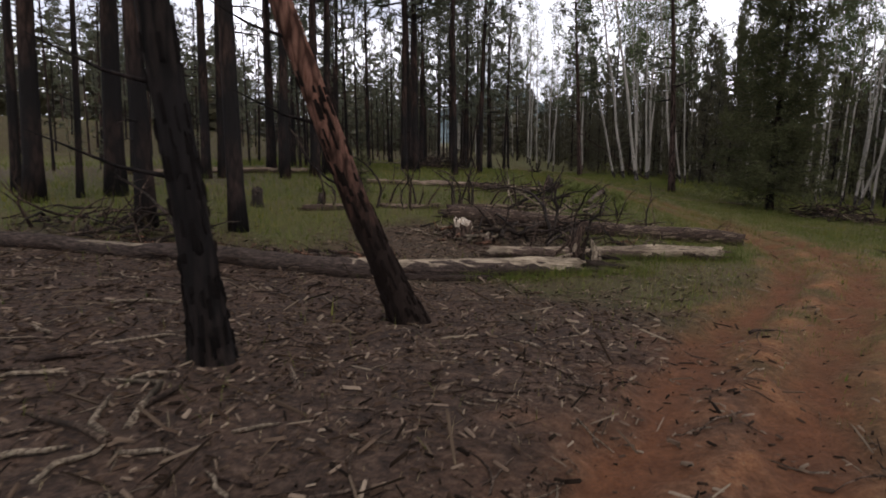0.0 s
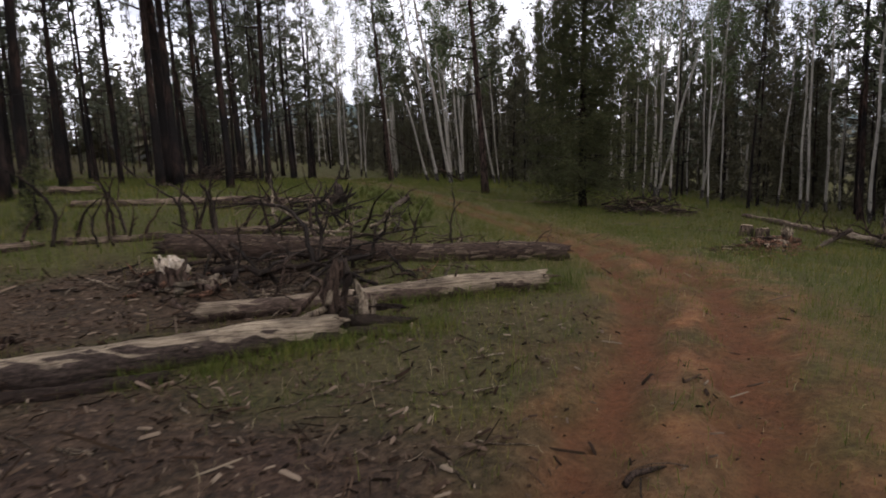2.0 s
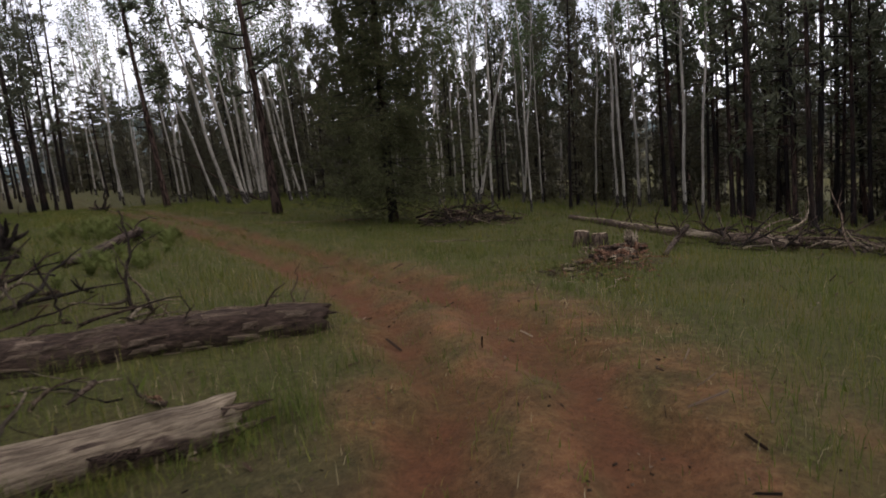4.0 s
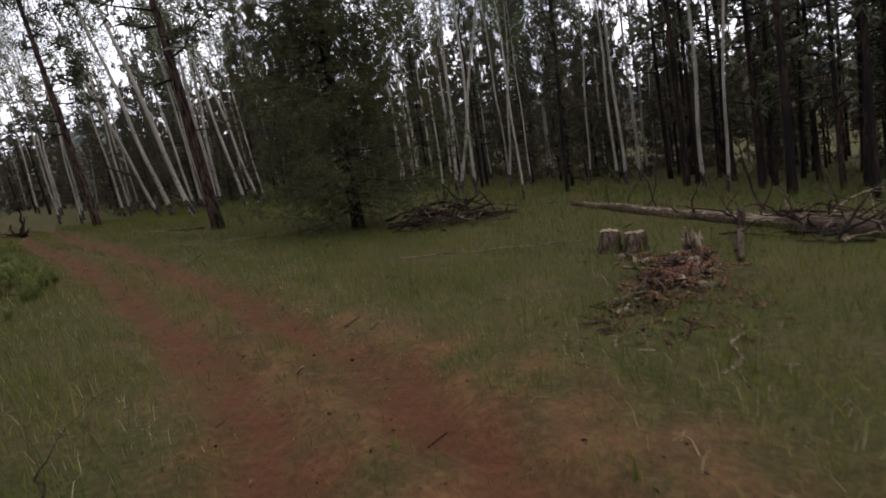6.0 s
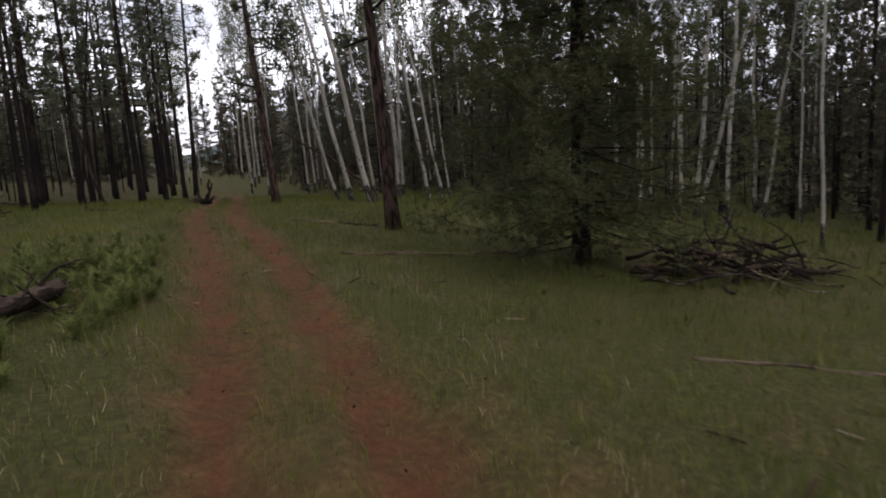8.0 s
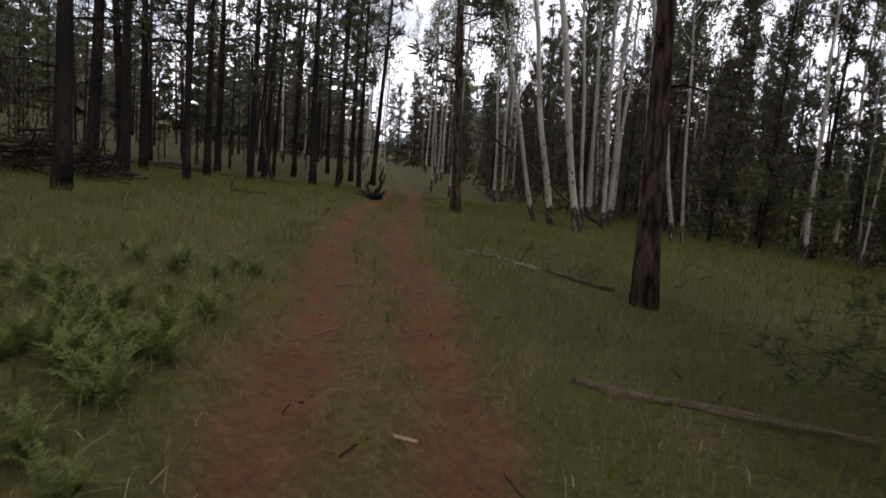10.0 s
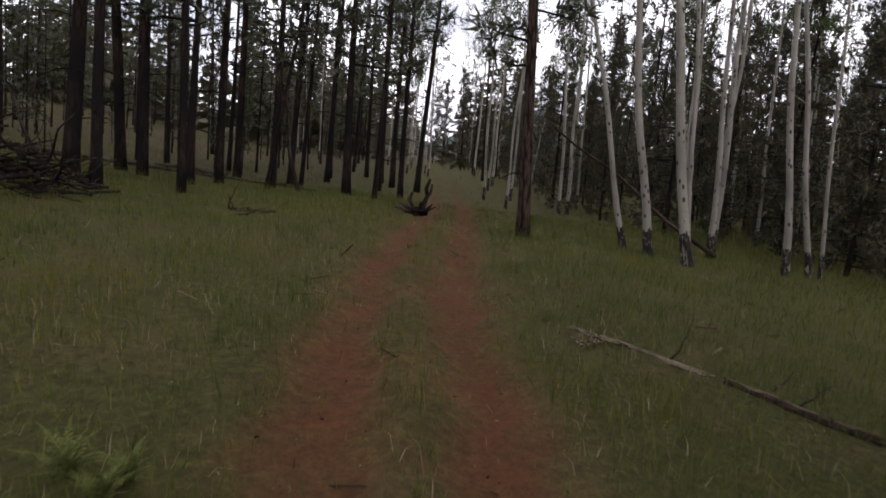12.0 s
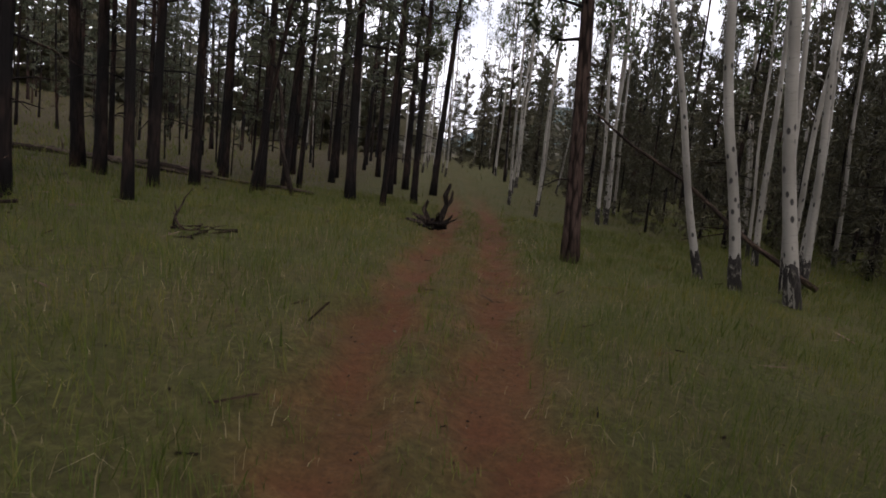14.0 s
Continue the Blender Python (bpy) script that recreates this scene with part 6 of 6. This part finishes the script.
# ---- herbs ----
def herb(x, y, h, label, seed, name="herb_plant", mat="herb"):
    """A bushy herb: arching stalks set with rows of narrow leaflets that shorten towards the tip."""
    rng, nr = random.Random(seed), np.random.RandomState(seed)
    t = thing(name, Matrix.Translation((x, y, gz(x, y))), label, "plant", "leafy herbs")
    stems, V, F = [], [], []
    for k in range(16):
        a, L = rng.uniform(0, 6.28), h * rng.uniform(0.45, 1.15)
        o = Vector((math.cos(a), math.sin(a), 0))
        reach = rng.uniform(0.25, 0.75) * h
        run = [o * reach * u * u + Vector((0, 0, L * (1.25 * u - 0.45 * u * u) - 0.02)) for u in (0, 0.25, 0.5, 0.75, 1.0)]
        stems.append(tube(run, [0.006, 0.005, 0.004, 0.003, 0.0015], 4, cap=False))
        for j in range(26):
            u = 0.15 + 0.85 * j / 25
            c = stem_run(run, u)
            d = (stem_run(run, min(1.0, u + 0.05)) - stem_run(run, max(0.0, u - 0.05))).normalized()
            side = d.cross(Vector((rng.gauss(0, 0.2), rng.gauss(0, 0.2), 1))).normalized()
            for sgn in (-1, 1):
                ln = 0.15 * h * (1.1 - u) ** 0.6 * rng.uniform(0.5, 1.2) * math.sin(math.pi * min(1, 0.25 + u * 0.75)) + 0.015
                e = (side * sgn + d * 0.55 + Vector((0, 0, rng.uniform(-0.25, 0.2)))).normalized()
                w = d.cross(e).cross(e).normalized() * ln * 0.13
                n = len(V)
                V += [c, c + e * ln * 0.5 + w, c + e * ln, c + e * ln * 0.5 - w]
                F.append((n, n + 1, n + 2, n + 3))
    sv, sf = join(stems)
    part_of("stalkwork", mesh_of("herb_stems", sv, sf, MAT[mat]), t, kind="stuff")
    part_of("leafage", mesh_of("herb_leaves", [tuple(v) for v in V], np.array(F), MAT[mat], False), t, kind="stuff")
    return t


def stem_run(run, u):
    k = min(len(run) - 2, int(u * (len(run) - 1)))
    return run[k].lerp(run[k + 1], u * (len(run) - 1) - k)


HERBS = [herb(5.03, 21.47, 0.62, "leafy green herb growing in the tall grass", 171), herb(5.31, 20.89, 0.5, "leafy green herb growing in the tall grass", 172)]
hr = random.Random(8)
for k in range(150):
    x, y = hr.gauss(5.8, 0.75), min(24.8, hr.gauss(21.8, 1.5)) - hr.uniform(0, 0.5)
    if float(track_frame(np.array([x]), np.array([y]))[0][0]) > -1.15:
        continue
    copy_thing(HERBS[k % 2], Matrix.Translation((x, y, gz(x, y))) @ pose(0, 0, 0, 0, 0, hr.uniform(0, 360)) @ Matrix.Scale(hr.uniform(0.35, 0.75), 4))
for k in range(26):
    x, y = hr.gauss(4.0, 0.9), hr.gauss(16.4, 0.6)
    copy_thing(HERBS[k % 2], Matrix.Translation((x, y, gz(x, y))) @ pose(0, 0, 0, 0, 0, hr.uniform(0, 360)) @ Matrix.Scale(hr.uniform(0.4, 0.7), 4))
for x, y, s in [(-2.98, 15.10, 0.6), (-4.03, 15.28, 0.6), (-2.13, 14.79, 0.5), (13.69, 19.65, 0.4), (11.22, 19.84, 0.4)]:
    copy_thing(HERBS[int(x * 3) % 2], Matrix.Translation((x, y, gz(x, y))) @ pose(0, 0, 0, 0, 0, x * 77) @ Matrix.Scale(s, 4))


# ---- wood litter ----
def scatter_chips(name, n, box, lo, hi, seed, label, mask, mat="chips", fat=0.5):
    r = np.random.RandomState(seed)
    x, y = r.uniform(box[0], box[1], n * 4), r.uniform(box[2], box[3], n * 4)
    keep = r.uniform(size=n * 4) < mask(x, y)
    x, y = x[keep][:n], y[keep][:n]
    n = len(x)
    z = ground_z(x, y)
    L = r.uniform(lo, hi, n) * r.uniform(0.4, 1, n)
    a, e = r.uniform(0, 6.28, n), r.normal(0, 0.3, n)
    d = np.stack([np.cos(a) * np.cos(e), np.sin(a) * np.cos(e), np.sin(e)], -1)
    s = np.stack([-np.sin(a), np.cos(a), r.normal(0, 0.3, n)], -1)
    u = np.cross(d, s)
    w, h = (L * fat * r.uniform(0.3, 1, n))[:, None], (L * fat * 0.6 * r.uniform(0.3, 1, n) + 0.004)[:, None]
    c = np.stack([x, y, z + h[:, 0] * 0.6 + np.abs(np.sin(e)) * L * 0.3], -1)
    dL = d * L[:, None] * 0.5
    V = np.stack([c - dL - s * w * 0.5, c - dL * 0.8 + s * w * 0.5, c + dL + s * w * 0.3, c + dL * 0.9 - s * w * 0.4,
                  c - dL * 0.9 - s * w * 0.3 + u * h, c - dL * 0.7 + s * w * 0.3 + u * h, c + dL * 0.8 + s * w * 0.2 + u * h, c + dL * 0.7 - s * w * 0.3 + u * h], 1).reshape(-1, 3)
    q = np.array([[4, 5, 6, 7], [0, 1, 5, 4], [1, 2, 6, 5], [2, 3, 7, 6], [3, 0, 4, 7]])
    F = (np.arange(n)[:, None, None] * 8 + q[None]).reshape(-1, 4)
    return tagged(new(name, mesh_of(name, V, F, MAT[mat], False)), label, "wood litter", kind="stuff")


def litter(x, y):
    return litter_at(x, y) * (1 - 0.9 * dirt_at(x, y)[0])


scatter_chips("wood_chips", 12000, (-11, 5, -2, 12.5), 0.03, 0.12, 181, "brown wood chips and bark scraps strewn thickly on the soil", litter, "chips", 0.34)
scatter_chips("bark_scraps", 2600, (-9, 3, -1, 12.5), 0.07, 0.2, 186, "curled strips of bark and split wood on the litter", litter, "chips", 0.24)
scatter_chips("wood_scraps", 1100, (9, 14, 9.5, 14), 0.05, 0.24, 185, "split wood scraps and bark strewn round the stumps", lambda x, y: np.exp(-(((x - 12.2) * 0.6 + (y - 12.2) * -0.8) / 0.5) ** 2 - (((x - 12.2) * 0.8 + (y - 12.2) * 0.6) / 1.4) ** 2), "red_rot", 0.16)
scatter_chips("wood_sticks", 800, (-10, 5, -2, 12.5), 0.12, 0.55, 182, "pale and brown broken sticks lying on the litter", litter, "chips", 0.055)
scatter_chips("track_debris", 3400, (-1, 12, -2, 40), 0.01, 0.042, 183, "small stones and bark bits on the red clay track", lambda x, y: dirt_at(x, y)[0] * 0.8 + 0.05)
scatter_chips("meadow_twigs", 1500, (-8, 20, 0, 44), 0.06, 0.35, 184, "dry twigs and bark bits lying in the grass", lambda x, y: 0.5 + 0 * x, "chips", 0.1)


def bent_sticks(name, n, box, lo, hi, seed, label, mask, mat):
    """Thin bowed sticks and root strands lying on the ground, three-sided and tapering."""
    r = np.random.RandomState(seed)
    x, y = r.uniform(box[0], box[1], n * 5), r.uniform(box[2], box[3], n * 5)
    keep = r.uniform(size=n * 5) < mask(x, y)
    x, y = x[keep][:n], y[keep][:n]
    n = len(x)
    L, a, bow, th = r.uniform(lo, hi, n), r.uniform(0, 6.28, n), r.normal(0, 0.22, n), r.uniform(0.004, 0.012, n)
    rings = []
    for k, u in enumerate((-0.5, -0.25, 0.0, 0.25, 0.5)):
        ax, off = u * L, bow * L * (0.5 - 2 * u * u)
        px, py = x + np.cos(a) * ax - np.sin(a) * off, y + np.sin(a) * ax + np.cos(a) * off
        t = th * (1.1 - 0.7 * (u + 0.5))
        pz = ground_z(px, py) + t * 0.7 + 0.02 * r.uniform(size=n)
        for w in (0.0, 2.1, 4.2):
            rings.append(np.stack([px - np.sin(a) * t * math.cos(w), py + np.cos(a) * t * math.cos(w), pz + t * math.sin(w)], -1))
    V = np.stack(rings, 1).reshape(-1, 3)
    q = np.array([[3 * i + j, 3 * i + (j + 1) % 3, 3 * i + 3 + (j + 1) % 3, 3 * i + 3 + j] for i in range(4) for j in range(3)])
    F = (np.arange(n)[:, None, None] * 15 + q[None]).reshape(-1, 4)
    return tagged(new(name, mesh_of(name, V, F, MAT[mat])), label, "wood litter", kind="stuff")


bent_sticks("wood_sticks", 750, (-10, 4, -1, 12.5), 0.15, 0.6, 187, "bowed brown sticks lying on the litter", litter, "grey_log")
bent_sticks("wood_sticks", 230, (-10, 4, -1, 12.5), 0.12, 0.45, 188, "bowed bleached sticks lying on the litter", litter, "pale_log")


# larger loose sticks that lie singly on the litter
def loose_stick(x, y, L, r, turn, mat, label, seed, bow=0.0):
    rng = random.Random(seed)
    t = thing("loose_stick", Matrix.Translation((x, y, gz(x, y) + r * 0.8)) @ pose(0, 0, 0, 0, 0, turn), label, "stick", "loose sticks on the ground")
    P = [(-L / 2, 0, 0), (-L / 6, (rng.uniform(-0.1, 0.1) + bow) * L, 0.012), (L / 5, (rng.uniform(-0.1, 0.1) + bow) * L, 0.006), (L / 2, rng.uniform(-0.2, 0.2) * L, 0)]
    V, F = tube(P, [r, r * 0.95, r * 0.8, r * 0.4], 7, 0.15, rng, jag=0.01)
    part_of("wood", mesh_of("stick_wood", V, F, MAT[mat]), t)


sr = random.Random(77)
for k in range(70):
    loose_stick(sr.uniform(-5.5, 0.8), sr.uniform(1.2, 7.3), sr.uniform(0.16, 0.55), sr.uniform(0.006, 0.016), sr.uniform(0, 180), sr.choice(("pale_log", "grey_log", "branch")), "short dry stick lying on the wood litter", 700 + k)
for x, y, L, r, turn in [(-2.74, 2.73, 0.75, 0.03, 75), (-3.46, 2.96, 0.5, 0.025, 110), (-4.00, 3.48, 0.7, 0.03, 15), (-3.12, 2.11, 0.9, 0.022, 160), (-4.40, 5.48, 0.9, 0.02, 10),
                         (-3.72, 6.02, 0.8, 0.02, 170), (-5.14, 5.87, 0.7, 0.02, 35), (-5.97, 6.35, 0.8, 0.02, 20), (-0.24, 4.91, 0.4, 0.02, 60), (0.43, 4.64, 0.3, 0.018, 130),
                         (-1.80, 5.07, 0.5, 0.02, 40), (-0.85, 4.42, 0.4, 0.02, 80), (3.26, 5.08, 0.35, 0.02, 20), (-1.84, 3.22, 0.5, 0.022, 100), (10.17, 10.79, 0.8, 0.022, 15), (10.49, 11.37, 0.6, 0.02, 30)]:
    loose_stick(x, y, L, r, turn, sr.choice(("pale_log", "grey_log", "branch")), "bare broken stick lying on the forest floor", int(abs(x * 100 + y)))


for x, y, L, r, turn, bow in [(-2.92, 2.4, 0.7, 0.026, 115, 0.1), (-2.95, 2.65, 1.05, 0.028, 118, -0.16), (-3.93, 2.97, 0.6, 0.02, 20, 0.06), (-3.1, 1.82, 0.45, 0.022, 25, 0.05), (-2.4, 1.9, 0.35, 0.02, 5, 0.0),
                              (-2.75, 1.75, 0.5, 0.02, 60, 0.12), (-3.5, 4.1, 0.8, 0.016, 15, 0.1), (-3.3, 4.6, 0.8, 0.016, 10, -0.06), (-4.7, 4.3, 0.5, 0.02, 140, 0.1), (-3.0, 3.1, 0.4, 0.018, 60, 0.2)]:
    loose_stick(x, y, L, r, turn, "pale_log", "bleached crooked stick lying on the wood litter", int(abs(x * 130 + y * 7)), bow)


# ---- grass ----
def blades(name, n, box, h0, h1, w, seed, label, mask, mat, segs=2, lean=0.45, clump=0.25):
    """Grass as single bent blades, thicker in tufts."""
    r = np.random.RandomState(seed)
    m = n * 5
    x, y = r.uniform(box[0], box[1], m), r.uniform(box[2], box[3], m)
    keep = r.uniform(size=m) < mask(x, y) * np.clip(0.65 + clump * 2 * waves(x, y, 0.6, seed) + clump * waves(x, y, 2.3, seed + 1), 0.05, 1)
    x, y = x[keep][:n], y[keep][:n]
    n = len(x)
    z = ground_z(x, y) - 0.01
    tall = np.clip(0.75 + 0.35 * waves(x, y, 3.1, seed + 2), 0.4, 1.3)
    dirt = dirt_at(x, y)[0]
    h = r.uniform(h0, h1, n) * tall * (1 - 0.65 * dirt)
    a, b = r.uniform(0, 6.28, n), np.abs(r.normal(0, lean, n))
    o = np.stack([np.cos(a), np.sin(a), 0 * a], -1)
    t = r.uniform(0, 6.28, n)
    s = np.stack([np.cos(t), np.sin(t), 0 * t], -1) * (w * r.uniform(0.6, 1.4, n))[:, None]
    p = np.stack([x, y, z], -1)
    up = np.array([0, 0, 1.0])
    if segs == 2:
        mid = p + up * (h * 0.6)[:, None] + o * (b * h * 0.3)[:, None]
        tip = p + up * (h * (1 - 0.25 * b))[:, None] + o * (b * h * 0.95)[:, None]
        V = np.stack([p - s, p + s, mid + s * 0.75, mid - s * 0.75, tip], 1).reshape(-1, 3)
        k = np.arange(n)[:, None] * 5
        F = np.concatenate([k + [0, 1, 2], k + [0, 2, 3], k + [3, 2, 4]], 1).reshape(-1, 3)
    else:
        tip = p + up * h[:, None] + o * (b * h * 0.8)[:, None]
        V = np.stack([p - s, p + s, tip], 1).reshape(-1, 3)
        F = np.arange(n * 3).reshape(-1, 3)
    return tagged(new(name, mesh_of(name, V, F, MAT[mat], False)), label, "grass", kind="stuff")


def green(x, y):
    return np.clip(1 - 1.2 * litter_at(x, y), 0.02, 1) * np.clip(1 - 1.05 * dirt_at(x, y)[0], 0.03, 1)


def near_track(x, y):
    side, _ = track_frame(x, y)
    return green(x, y) * (1 - 0.75 * smooth(3.0, 8.0, np.abs(side)))


def trackside(x, y):
    side, _ = track_frame(x, y)
    return np.exp(-((np.abs(side) - 1.7) / 1.3) ** 2) * np.clip(1 - dirt_at(x, y)[0], 0.1, 1) * np.clip(1 - litter_at(x, y), 0.15, 1)


def off_track(near, far):
    """Thins the coarser blades out where finer ones stand beside the track."""
    return lambda x, y: green(x, y) * (0.06 + 0.94 * smooth(near, far, np.abs(track_frame(x, y)[0])))


blades("meadow_grass", 165000, (-6, 17, 2, 43), 0.08, 0.30, 0.0024, 191, "tall green meadow grass in uneven tufts", near_track, "grass", 2, 0.65)
blades("meadow_grass", 80000, (-14, 24, 3, 52), 0.14, 0.36, 0.006, 192, "green meadow grass of the clearing", off_track(3.5, 8.0), "grass", 1)
blades("meadow_grass", 60000, (-40, 45, -12, 95), 0.15, 0.36, 0.016, 193, "green grass under the trees", off_track(7.0, 14.0), "grass", 1)
blades("dry_grass", 15000, (-4, 17, 1, 42), 0.06, 0.24, 0.0022, 194, "straw-coloured dry grass along the track", trackside, "dry_grass", 2, 0.9)
blades("grass_tufts", 2600, (-0.6, 3.2, 7.3, 8.7), 0.16, 0.38, 0.0026, 195, "tufts of long grass growing along a pale log", lambda x, y: np.exp(-((y - 8.02 - 0.12 * x) / 0.22) ** 2) * smooth(-0.6, 0.8, x), "grass", 2, 0.6)
blades("grass_tufts", 1800, (1.6, 5.4, 8.8, 10.2), 0.14, 0.34, 0.0026, 196, "tufts of long grass growing along a weathered log", lambda x, y: np.exp(-((y - 9.35) / 0.25) ** 2), "grass", 2, 0.6)
